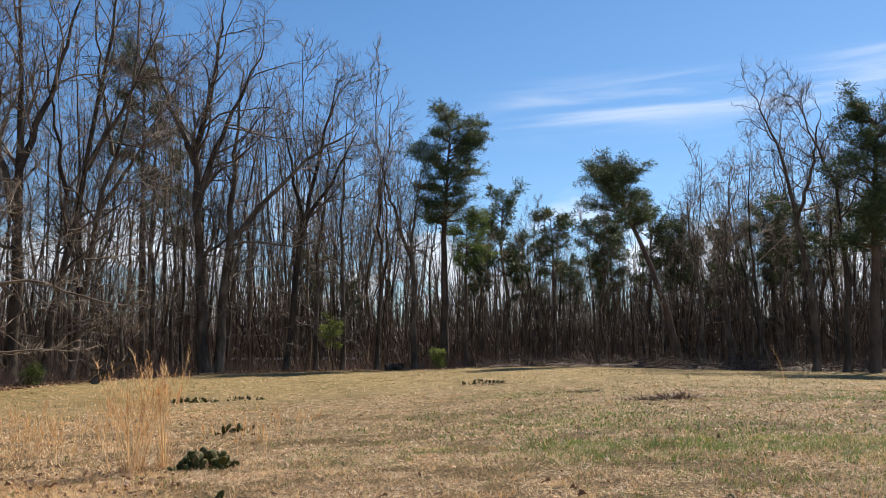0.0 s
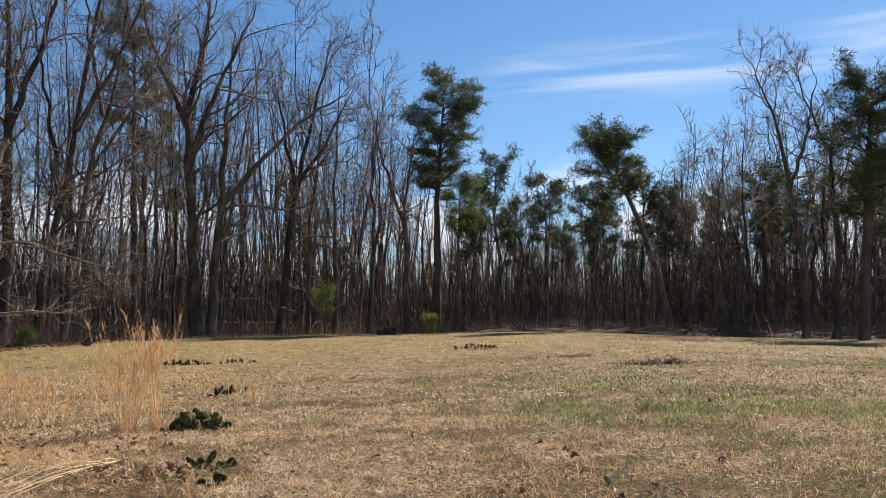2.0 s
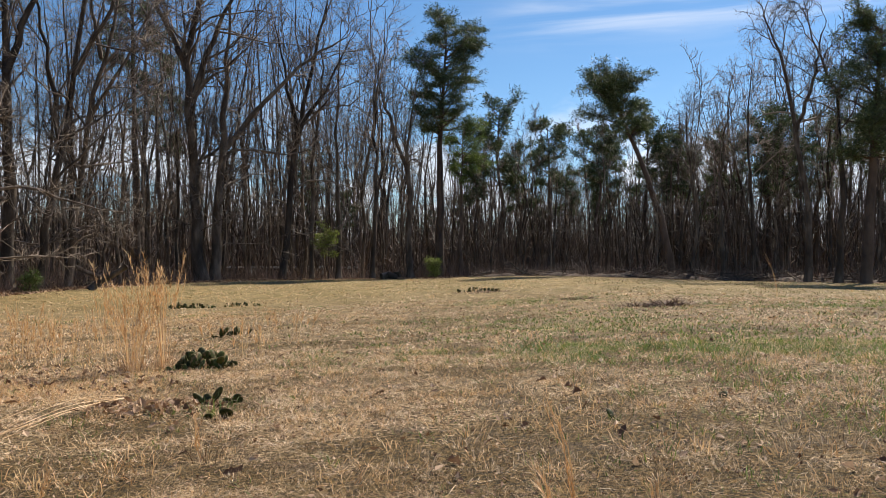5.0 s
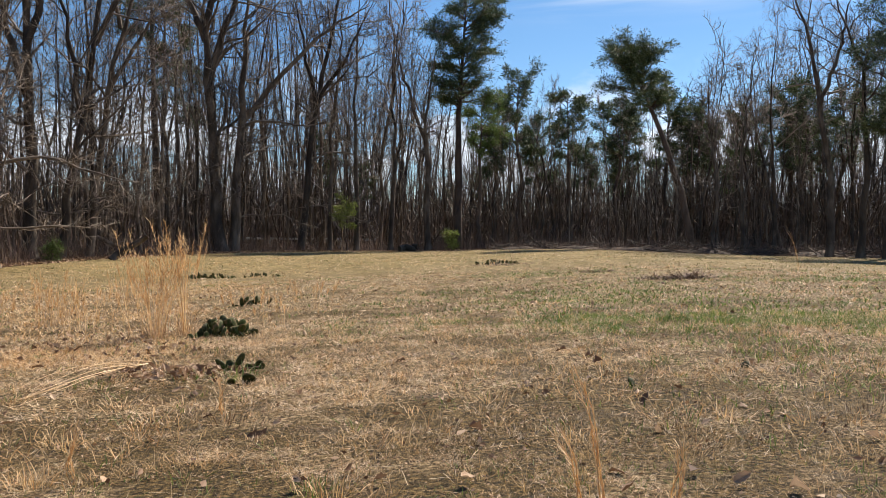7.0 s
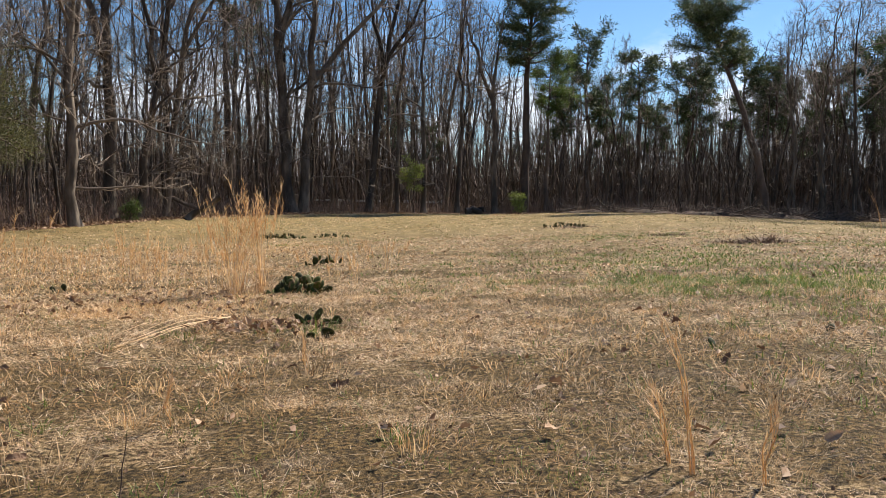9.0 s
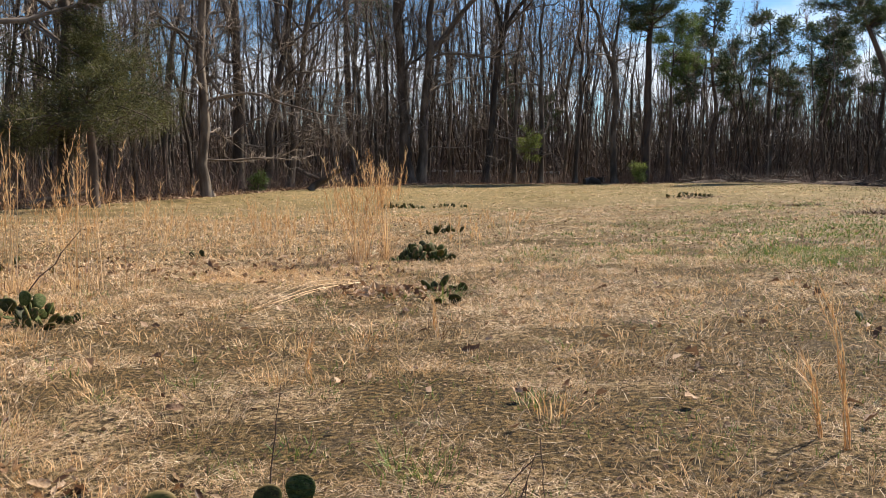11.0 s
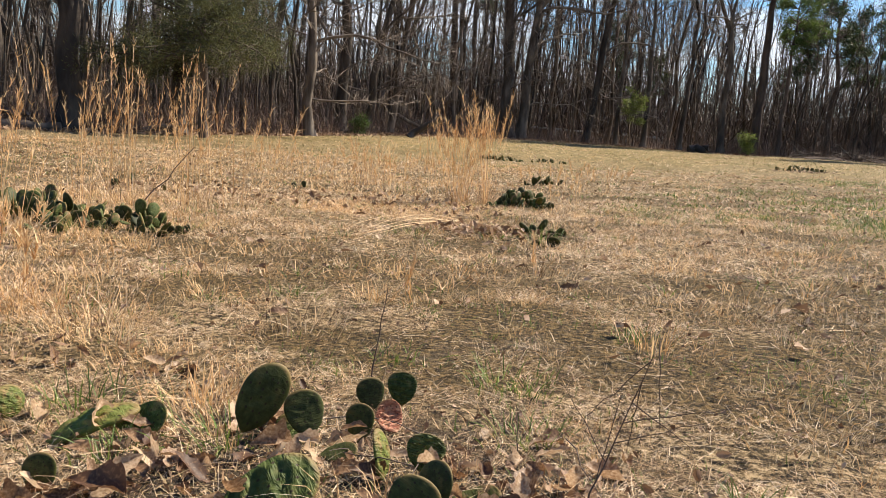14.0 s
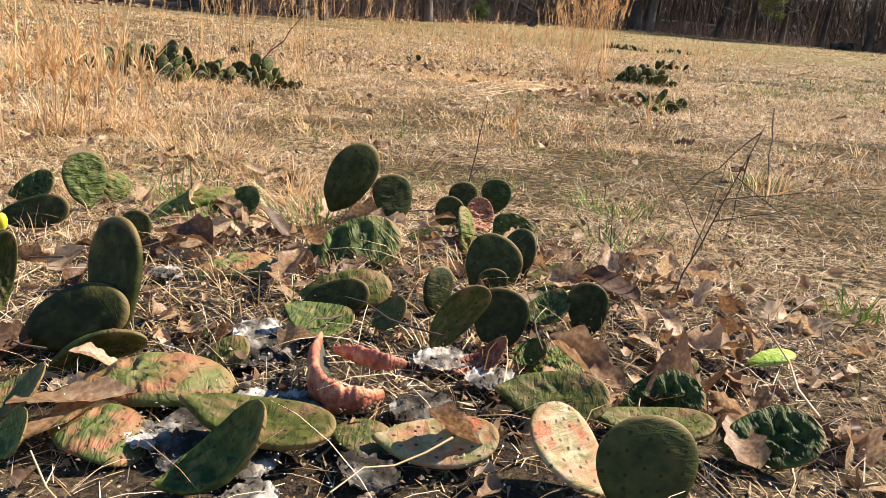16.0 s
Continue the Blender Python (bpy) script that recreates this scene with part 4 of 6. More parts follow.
# ---- prickly pears ----
def pad_material(name, low, mid, high, rim, amount, crease=0.3):
    m = material(name, ((0.28, low), (0.5, mid), (0.75, high)), scale=7, detail=3, rough=0.58, bump=0.2, bump_scale=60, vary=0.3, gloss=0.18,
                 bump_distance=0.002)
    n, l = m.node_tree.nodes, m.node_tree.links
    shader = n["Principled BSDF"]
    base = shader.inputs["Base Color"].links[0].from_socket
    tc = n.new("ShaderNodeTexCoord")
    # spine spots in a loose lattice
    cell = n.new("ShaderNodeTexVoronoi")
    cell.inputs["Scale"].default_value = 6.5
    cell.inputs["Randomness"].default_value = 0.55
    cell.voronoi_dimensions = "2D"
    axes, flat = n.new("ShaderNodeSeparateXYZ"), n.new("ShaderNodeCombineXYZ")
    l.new(tc.outputs["Object"], axes.inputs[0])
    l.new(axes.outputs["X"], flat.inputs["X"])
    l.new(axes.outputs["Z"], flat.inputs["Y"])
    l.new(flat.outputs[0], cell.inputs["Vector"])
    dot = n.new("ShaderNodeMapRange")
    dot.inputs["From Min"].default_value, dot.inputs["From Max"].default_value = 0.08, 0.15
    dot.inputs["To Min"].default_value, dot.inputs["To Max"].default_value = 0.85, 0.0
    l.new(cell.outputs["Distance"], dot.inputs["Value"])
    spot = n.new("ShaderNodeMix")
    spot.data_type = "RGBA"
    l.new(dot.outputs[0], spot.inputs["Factor"])
    spot.inputs[7].default_value = (0.03, 0.016, 0.01, 1)
    # blush of the rim and stains
    stain = n.new("ShaderNodeTexNoise")
    stain.inputs["Scale"].default_value, stain.inputs["Detail"].default_value = 3.2, 4
    l.new(tc.outputs["Object"], stain.inputs["Vector"])
    cut = n.new("ShaderNodeMapRange")
    cut.inputs["From Min"].default_value, cut.inputs["From Max"].default_value = 0.62 - 0.3 * amount, 0.80 - 0.25 * amount
    l.new(stain.outputs["Fac"], cut.inputs["Value"])
    blush = n.new("ShaderNodeMix")
    blush.data_type = "RGBA"
    l.new(cut.outputs[0], blush.inputs["Factor"])
    l.new(base, blush.inputs[6])
    blush.inputs[7].default_value = (*rim, 1)
    l.new(blush.outputs[2], spot.inputs[6])
    # corky pale edge
    centre = n.new("ShaderNodeMapping")
    centre.inputs["Location"].default_value, centre.inputs["Scale"].default_value = (0, 0, -1), (2, 0, 2)
    l.new(tc.outputs["Object"], centre.inputs[0])
    out = n.new("ShaderNodeVectorMath")
    out.operation = "LENGTH"
    l.new(centre.outputs[0], out.inputs[0])
    edge = n.new("ShaderNodeMapRange")
    edge.inputs["From Min"].default_value, edge.inputs["From Max"].default_value = 0.88, 0.98
    edge.inputs["To Max"].default_value = 0.8
    l.new(out.outputs["Value"], edge.inputs["Value"])
    cork = n.new("ShaderNodeMix")
    cork.data_type = "RGBA"
    l.new(edge.outputs[0], cork.inputs["Factor"])
    l.new(spot.outputs[2], cork.inputs[6])
    cork.inputs[7].default_value = (0.22, 0.15, 0.06, 1)
    l.new(cork.outputs[2], shader.inputs["Base Color"])
    # transverse creases of the shrinking skin
    wavy = n.new("ShaderNodeMapping")
    wavy.inputs["Scale"].default_value = (4, 0, 13)
    l.new(tc.outputs["Object"], wavy.inputs[0])
    fold = n.new("ShaderNodeTexNoise")
    fold.inputs["Scale"].default_value, fold.inputs["Detail"].default_value, fold.inputs["Distortion"].default_value = 1.0, 2.0, 1.2
    l.new(wavy.outputs[0], fold.inputs["Vector"])
    relief = n.new("ShaderNodeBump")
    relief.inputs["Strength"].default_value, relief.inputs["Distance"].default_value = min(1.0, crease), 0.006
    l.new(fold.outputs["Fac"], relief.inputs["Height"])
    old = shader.inputs["Normal"].links[0].from_socket
    l.new(old, relief.inputs["Normal"])
    l.new(relief.outputs[0], shader.inputs["Normal"])
    return m


# dark pads carry their shade in the colour, lit pads their sunlight
PAD = {"dark": pad_material("pad_shaded", (0.017, 0.021, 0.005), (0.037, 0.043, 0.010), (0.070, 0.074, 0.019), (0.13, 0.10, 0.028), 0.25, 0.25),
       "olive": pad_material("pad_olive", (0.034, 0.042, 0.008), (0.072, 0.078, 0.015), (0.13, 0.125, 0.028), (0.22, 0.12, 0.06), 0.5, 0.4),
       "lit": pad_material("pad_sunlit", (0.042, 0.060, 0.012), (0.088, 0.112, 0.022), (0.17, 0.18, 0.045), (0.27, 0.16, 0.07), 0.4, 0.7),
       "wrinkled": pad_material("pad_wrinkled", (0.028, 0.042, 0.009), (0.062, 0.082, 0.018), (0.125, 0.14, 0.038), (0.16, 0.14, 0.05), 0.25, 1.0),
       "rose": pad_material("pad_rose", (0.055, 0.068, 0.018), (0.11, 0.125, 0.034), (0.20, 0.18, 0.07), (0.34, 0.13, 0.075), 0.55, 0.6),
       "red": pad_material("pad_red", (0.16, 0.05, 0.03), (0.34, 0.12, 0.07), (0.48, 0.24, 0.14), (0.12, 0.12, 0.05), 0.3, 1.0),
       "blotched": pad_material("pad_blotched", (0.14, 0.17, 0.06), (0.30, 0.24, 0.11), (0.48, 0.40, 0.26), (0.46, 0.14, 0.07), 0.6, 0.3)}


def pad_mesh(seed, mat, wrinkle, bend, dent=0.0, rings=14, spokes=44):
    """A flat prickly-pear joint of length and width 1, growing along +Z, its faces towards +Y and -Y."""
    rng = np.random.default_rng(seed)
    a = np.arange(spokes) * 2 * math.pi / spokes
    wob = 1 + 0.03 * np.sin(2 * a + rng.uniform(0, 6)) + 0.02 * np.sin(3 * a + rng.uniform(0, 6))
    verts, faces = [], []
    ph = rng.uniform(0, 6, 8)
    rho = np.sin(np.linspace(0, 1, rings + 1) * math.pi / 2)

    def place(r, ang, w, sign):
        u, v = r * math.sin(ang) * w, r * math.cos(ang) * w
        wide = 0.5 * (0.80 + 0.20 * v) * (1.0 if v > -0.6 else 1 - 0.5 * (-0.6 - v) / 0.4)
        x, z = u * wide, 0.5 + 0.5 * v
        thick = 0.066 * max(0.0, 1 - r ** 4.5) ** 0.5 + 0.004
        q = 2.0 * math.sin(6 * x + ph[0]) + 1.6 * math.sin(5 * z + ph[2])
        ridge = 1 - 2 * abs(math.sin(19 * z + 3 * x + q + ph[1])) * abs(math.sin(7 * x - 3 * z + 0.7 * q + ph[3])) ** 0.4
        ridge += 0.5 * math.sin(30 * z - 8 * x + 2.2 * math.sin(9 * x + ph[4]) + ph[5])
        fade = max(0.0, 1 - r ** 4)
        y = sign * (thick + wrinkle * 0.014 * ridge * fade) - sign * dent * 0.03 * fade
        return x, y + bend * ((z - 0.4) ** 2 + 0.5 * x * x), z
    for sign in (1, -1):
        start = len(verts)
        verts.append(place(0, 0, 1, sign))
        for k in range(1, rings + 1):
            if sign < 0 and k == rings:
                break
            for j in range(spokes):
                verts.append(place(rho[k], a[j], wob[j], sign))
        rim = 1 + (rings - 1) * spokes

        def at(k, j, start=start, sign=sign, rim=rim):
            j %= spokes
            if k == 0:
                return start
            if k == rings:
                return rim + j
            return start + 1 + (k - 1) * spokes + j
        for j in range(spokes):
            tri = (at(0, j), at(1, j), at(1, j + 1))
            faces.append(tri if sign > 0 else tri[::-1])
            for k in range(1, rings):
                q = (at(k, j), at(k + 1, j), at(k + 1, j + 1), at(k, j + 1))
                faces.append(q if sign > 0 else q[::-1])
    return mesh("pad", verts, faces, mat)


pad_shapes = {}
for i, (kind, wrinkle, bend, dent) in enumerate((("dark", 0.4, 0.14, 0.1), ("olive", 0.8, 0.4, 0.7), ("lit", 1.7, 0.6, 0.9), ("wrinkled", 2.3, 0.2, 0.6),
                                                 ("rose", 1.7, 0.95, 0.9), ("red", 1.5, 0.7, 0.6), ("blotched", 1.2, 0.3, 0.8))):
    pad_shapes[kind] = [pad_mesh(400 + 10 * i + k, PAD[kind], wrinkle * (0.7 + 0.3 * k), bend * (1, -0.7, 1.6)[k], dent) for k in range(3)]
low_pads = {kind: [pad_mesh(480 + 3 * i + k, PAD[kind], 0.0, 0.1 * (k - 1), 0, 3, 12) for k in range(3)] for i, kind in enumerate(PAD)}
pads_made = [0]


def pad(plant, kind, base, turn, length, width, shapes=pad_shapes):
    pads_made[0] += 1
    ob = new("pad", shapes[kind][pads_made[0] % 3])
    ob.parent = plant
    # a joint is about a ninth of its length thick
    m = pose(*base, *turn) @ Matrix.Diagonal((width * 1.06, length * 0.95, length, 1))
    ob.matrix_basis = plant.matrix_basis.inverted() @ m
    return ob


def plant(x, y, label):
    ob = tagged(new("prickly_pear"), label, "cactus", "prickly pears in the field")
    ob.matrix_basis = Matrix.Translation((x, y, gz(x, y)))
    return ob


PLANTS = [plant(-1.05, 1.2, "prickly pear with upright dark green wrinkled pads among straw"),
          plant(-0.8, 0.85, "prickly pear with crowded rounded green pads"),
          plant(-1.0, 0.75, "prickly pear with overlapping olive pads lying low"),
          plant(-1.2, 0.6, "prickly pear with large dark green rimmed pads"),
          plant(-0.95, 0.38, "sprawling prickly pear with rose-flushed shrivelled pads"),
          plant(-1.6, 1.0, "prickly pear with ribbed light green pads in the sun"),
          plant(-0.55, 0.65, "prickly pear with a round dark pad and a scarred pad"),
          plant(-0.72, 0.5, "dying prickly pear with reddish bleached pads")]
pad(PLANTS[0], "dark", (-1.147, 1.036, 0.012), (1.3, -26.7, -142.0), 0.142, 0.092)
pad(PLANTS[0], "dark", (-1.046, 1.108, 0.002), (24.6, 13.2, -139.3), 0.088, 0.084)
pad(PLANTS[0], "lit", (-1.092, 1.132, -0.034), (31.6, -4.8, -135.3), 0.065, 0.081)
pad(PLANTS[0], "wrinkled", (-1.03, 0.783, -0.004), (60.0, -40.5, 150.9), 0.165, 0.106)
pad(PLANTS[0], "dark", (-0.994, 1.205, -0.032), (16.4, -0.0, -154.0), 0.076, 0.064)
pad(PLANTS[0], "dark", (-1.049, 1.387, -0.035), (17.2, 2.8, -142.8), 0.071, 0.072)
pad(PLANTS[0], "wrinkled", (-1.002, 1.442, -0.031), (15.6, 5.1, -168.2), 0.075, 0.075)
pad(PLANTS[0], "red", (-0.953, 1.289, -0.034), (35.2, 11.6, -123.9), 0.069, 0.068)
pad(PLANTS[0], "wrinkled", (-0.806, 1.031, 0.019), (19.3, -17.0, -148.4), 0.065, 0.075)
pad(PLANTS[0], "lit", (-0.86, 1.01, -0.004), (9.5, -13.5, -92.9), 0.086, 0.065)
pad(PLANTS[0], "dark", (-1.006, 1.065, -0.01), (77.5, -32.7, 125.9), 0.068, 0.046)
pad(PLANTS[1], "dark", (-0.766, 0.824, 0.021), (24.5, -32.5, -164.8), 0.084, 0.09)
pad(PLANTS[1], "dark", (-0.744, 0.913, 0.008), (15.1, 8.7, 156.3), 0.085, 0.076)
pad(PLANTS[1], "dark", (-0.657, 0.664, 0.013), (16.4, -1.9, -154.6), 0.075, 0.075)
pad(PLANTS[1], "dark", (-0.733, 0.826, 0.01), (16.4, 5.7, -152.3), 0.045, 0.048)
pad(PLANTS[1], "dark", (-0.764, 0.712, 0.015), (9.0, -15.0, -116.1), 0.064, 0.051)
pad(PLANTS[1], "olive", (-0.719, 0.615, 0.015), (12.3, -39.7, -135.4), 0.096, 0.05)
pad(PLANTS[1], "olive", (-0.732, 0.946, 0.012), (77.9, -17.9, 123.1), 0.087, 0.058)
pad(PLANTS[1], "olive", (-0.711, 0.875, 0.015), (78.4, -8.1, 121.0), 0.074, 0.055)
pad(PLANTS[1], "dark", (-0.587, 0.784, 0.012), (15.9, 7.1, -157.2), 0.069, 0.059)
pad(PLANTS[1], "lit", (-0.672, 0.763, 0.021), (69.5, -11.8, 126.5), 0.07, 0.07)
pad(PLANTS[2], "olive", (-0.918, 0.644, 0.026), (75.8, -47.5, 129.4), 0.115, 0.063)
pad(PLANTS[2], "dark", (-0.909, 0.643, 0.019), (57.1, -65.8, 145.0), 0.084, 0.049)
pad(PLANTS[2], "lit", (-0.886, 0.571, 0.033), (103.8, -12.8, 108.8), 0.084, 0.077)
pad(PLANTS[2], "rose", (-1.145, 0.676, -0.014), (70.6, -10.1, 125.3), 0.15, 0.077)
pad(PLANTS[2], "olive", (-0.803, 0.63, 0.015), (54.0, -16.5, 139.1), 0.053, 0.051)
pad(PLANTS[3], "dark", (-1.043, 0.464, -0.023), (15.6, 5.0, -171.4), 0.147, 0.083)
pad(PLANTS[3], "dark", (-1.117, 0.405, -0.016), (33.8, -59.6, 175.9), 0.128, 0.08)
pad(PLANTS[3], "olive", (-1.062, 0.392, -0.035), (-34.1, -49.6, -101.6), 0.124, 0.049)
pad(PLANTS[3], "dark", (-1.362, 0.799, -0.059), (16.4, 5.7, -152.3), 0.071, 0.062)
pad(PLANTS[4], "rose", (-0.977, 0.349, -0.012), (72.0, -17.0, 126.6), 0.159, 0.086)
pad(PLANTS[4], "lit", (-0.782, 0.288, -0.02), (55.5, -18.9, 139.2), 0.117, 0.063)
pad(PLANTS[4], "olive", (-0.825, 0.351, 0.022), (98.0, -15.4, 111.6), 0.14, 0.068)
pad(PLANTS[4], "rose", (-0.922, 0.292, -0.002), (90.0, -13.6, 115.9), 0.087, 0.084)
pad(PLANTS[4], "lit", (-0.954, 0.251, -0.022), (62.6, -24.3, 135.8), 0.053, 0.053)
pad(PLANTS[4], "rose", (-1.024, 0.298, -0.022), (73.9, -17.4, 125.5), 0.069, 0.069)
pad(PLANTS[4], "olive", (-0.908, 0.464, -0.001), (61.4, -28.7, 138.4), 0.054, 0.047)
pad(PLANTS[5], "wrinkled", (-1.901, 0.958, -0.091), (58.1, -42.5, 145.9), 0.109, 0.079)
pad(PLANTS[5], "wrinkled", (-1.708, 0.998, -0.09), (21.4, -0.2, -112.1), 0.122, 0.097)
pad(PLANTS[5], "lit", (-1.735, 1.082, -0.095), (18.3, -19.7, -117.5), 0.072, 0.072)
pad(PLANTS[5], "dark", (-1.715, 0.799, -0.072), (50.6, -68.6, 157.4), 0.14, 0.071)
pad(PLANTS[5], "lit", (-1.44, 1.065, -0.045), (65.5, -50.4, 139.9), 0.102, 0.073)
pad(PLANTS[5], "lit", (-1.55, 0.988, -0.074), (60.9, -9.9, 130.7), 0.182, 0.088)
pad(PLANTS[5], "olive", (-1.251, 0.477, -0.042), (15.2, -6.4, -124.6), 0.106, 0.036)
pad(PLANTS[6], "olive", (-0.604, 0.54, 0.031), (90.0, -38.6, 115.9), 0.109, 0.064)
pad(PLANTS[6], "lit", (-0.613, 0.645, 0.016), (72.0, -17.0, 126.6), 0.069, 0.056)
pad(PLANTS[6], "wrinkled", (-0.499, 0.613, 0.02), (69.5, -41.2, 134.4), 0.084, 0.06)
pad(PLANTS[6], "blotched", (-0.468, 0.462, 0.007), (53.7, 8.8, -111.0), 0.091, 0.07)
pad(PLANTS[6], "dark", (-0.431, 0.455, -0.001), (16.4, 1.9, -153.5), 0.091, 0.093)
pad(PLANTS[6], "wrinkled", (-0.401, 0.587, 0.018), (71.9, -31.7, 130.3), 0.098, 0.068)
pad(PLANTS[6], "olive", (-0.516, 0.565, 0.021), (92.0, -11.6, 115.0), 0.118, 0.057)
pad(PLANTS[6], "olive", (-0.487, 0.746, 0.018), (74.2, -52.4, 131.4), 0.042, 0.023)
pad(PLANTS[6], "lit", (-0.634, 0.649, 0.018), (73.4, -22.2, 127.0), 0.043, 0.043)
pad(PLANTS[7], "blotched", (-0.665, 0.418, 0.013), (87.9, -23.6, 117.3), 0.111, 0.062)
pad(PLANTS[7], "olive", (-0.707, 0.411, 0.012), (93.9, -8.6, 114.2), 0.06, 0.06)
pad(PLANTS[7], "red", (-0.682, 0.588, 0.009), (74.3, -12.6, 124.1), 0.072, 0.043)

# smaller and farther prickly pears
def pear_clump(seed, x, y, n, rx, ry, size, label, kinds=("dark", "dark", "wrinkled", "olive")):
    rng = np.random.default_rng(seed)
    p = plant(x, y, label)
    for i in range(n):
        a, b = rng.uniform(-1, 1) * rx, rng.uniform(-1, 1) * ry
        L = size * rng.uniform(0.6, 1.25)
        up = size * rng.uniform(0, 1.35) * max(0.0, 1 - (a / rx) ** 2 - 0.6 * (b / ry) ** 2)
        pad(p, kinds[i % len(kinds)], (x + a, y + b, gz(x + a, y + b) + up - 0.025), (rng.normal(0, 30), rng.normal(0, 26), rng.uniform(0, 360)), L,
            L * rng.uniform(0.65, 0.85), low_pads)
    return p


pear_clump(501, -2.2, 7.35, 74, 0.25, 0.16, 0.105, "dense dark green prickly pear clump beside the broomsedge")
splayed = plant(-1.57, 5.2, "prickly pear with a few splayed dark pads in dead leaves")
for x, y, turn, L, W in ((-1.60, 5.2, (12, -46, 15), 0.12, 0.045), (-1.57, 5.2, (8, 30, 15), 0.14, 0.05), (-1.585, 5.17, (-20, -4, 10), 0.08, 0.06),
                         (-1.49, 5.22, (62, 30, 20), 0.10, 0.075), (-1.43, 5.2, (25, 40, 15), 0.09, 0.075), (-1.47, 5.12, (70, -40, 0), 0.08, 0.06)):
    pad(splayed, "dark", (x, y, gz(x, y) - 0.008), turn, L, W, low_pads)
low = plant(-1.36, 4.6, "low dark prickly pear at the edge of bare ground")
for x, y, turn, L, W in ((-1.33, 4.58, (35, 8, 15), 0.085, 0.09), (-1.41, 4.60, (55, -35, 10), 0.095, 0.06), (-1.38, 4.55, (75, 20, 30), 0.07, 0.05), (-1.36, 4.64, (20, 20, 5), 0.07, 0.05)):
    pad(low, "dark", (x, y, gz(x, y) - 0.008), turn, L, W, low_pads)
pear_clump(504, -2.8, 11.2, 14, 0.28, 0.12, 0.10, "low prickly pear spread in the thatch")
pear_clump(505, -4.5, 3.85, 110, 0.6, 0.36, 0.125, "broad prickly pear clump under tall dry grass", ("dark", "wrinkled", "dark", "olive"))
pear_clump(506, -3.68, 3.85, 44, 0.32, 0.16, 0.095, "prickly pear spreading out of the dry grass", ("dark", "olive", "wrinkled"))
pear_clump(507, -4.85, 7.95, 3, 0.09, 0.05, 0.075, "two or three prickly pear pads in orange grass")
pear_clump(508, -6.35, 21.4, 60, 0.6, 0.22, 0.10, "flat dark prickly pear patch far out in the field")
pear_clump(509, -5.0, 21.6, 34, 0.45, 0.2, 0.09, "flat dark prickly pear patch far out in the field")
pear_clump(510, 1.3, 24.0, 44, 0.6, 0.2, 0.11, "dark low plants on a small mound in the field", ("dark", "olive"))
pear_clump(511, 0.72, 3.95, 1, 0.02, 0.02, 0.08, "single small prickly pear pad in the grass")
pear_clump(512, 1.45, 4.3, 2, 0.05, 0.04, 0.07, "small prickly pear in the green grass")
pear_clump(513, -5.9, 6.4, 8, 0.5, 0.2, 0.10, "few prickly pear pads behind tall dry grass")

# fallen oak leaves among the pads
rng = np.random.default_rng(90)
for i in range(52):
    a, r = rng.uniform(0, 6.28), math.sqrt(rng.random())
    x, y = -0.80 + 0.80 * r * math.cos(a), 0.82 + 0.66 * r * math.sin(a)
    oak_leaf(x, y, gz(x, y) + rng.uniform(0.0, 0.022), rng.normal(0, 16), rng.normal(0, 16), rng.uniform(0, 360), rng.uniform(0.04, 0.085), i)
# drifts of leaves on both sides of the pads
for cx, cy, sx, sy, count in ((-0.52, 0.97, 0.11, 0.13, 34), (-0.40, 0.76, 0.12, 0.11, 20), (-1.68, 1.52, 0.2, 0.1, 30), (-0.72, 1.02, 0.09, 0.08, 20),
                              (-1.3, 0.72, 0.13, 0.1, 26), (-1.1, 0.5, 0.12, 0.1, 16)):
    for i in range(count):
        x, y = cx + rng.normal(0, sx), cy + rng.normal(0, sy)
        oak_leaf(x, y, gz(x, y) + rng.uniform(0.0, 0.02), rng.normal(0, 30), rng.normal(0, 30), rng.uniform(0, 360), rng.uniform(0.03, 0.07), i)


def leaf_drift(rng, xy, lo, hi, label, up=0.04, tip=28):
    """Whole fallen leaves, too far off to tell apart."""
    pieces = []
    for i, (x, y) in enumerate(xy):
        me = leaf_kinds[i % 6]
        v = np.empty(len(me.vertices) * 3)
        me.vertices.foreach_get("co", v)
        m = pose(x, y, gz(x, y) + rng.uniform(0.004, up), rng.normal(0, tip), rng.normal(0, tip), rng.uniform(0, 360))
        r = np.array(m.to_3x3())
        v = v.reshape(-1, 3) * rng.uniform(lo, hi) @ r.T + np.array(m.translation)
        n = len(me.polygons)
        f = np.empty(n * 4, int)
        me.polygons.foreach_get("vertices", f)
        pieces.append((v, f.reshape(n, 4)))
    return stuff("leaf_drift", pieces, LITTER, label, "leaves")


n = 190
leaf_drift(rng, np.stack((rng.normal(-1.80, 0.22, n), rng.normal(4.98, 0.13, n)), axis=1), 0.03, 0.075, "heap of brown oak leaves beside a prickly pear")
n = 260
leaf_drift(rng, np.stack((rng.uniform(-6.2, -2.1, n), rng.normal(6.6, 0.5, n)), axis=1), 0.035, 0.085, "brown oak leaves blown among the tall grass")
n = 60
leaf_drift(rng, np.stack((rng.uniform(-2.4, 1.8, n), rng.uniform(1.8, 5.5, n)), axis=1), 0.035, 0.075, "single brown leaves lying about the field")

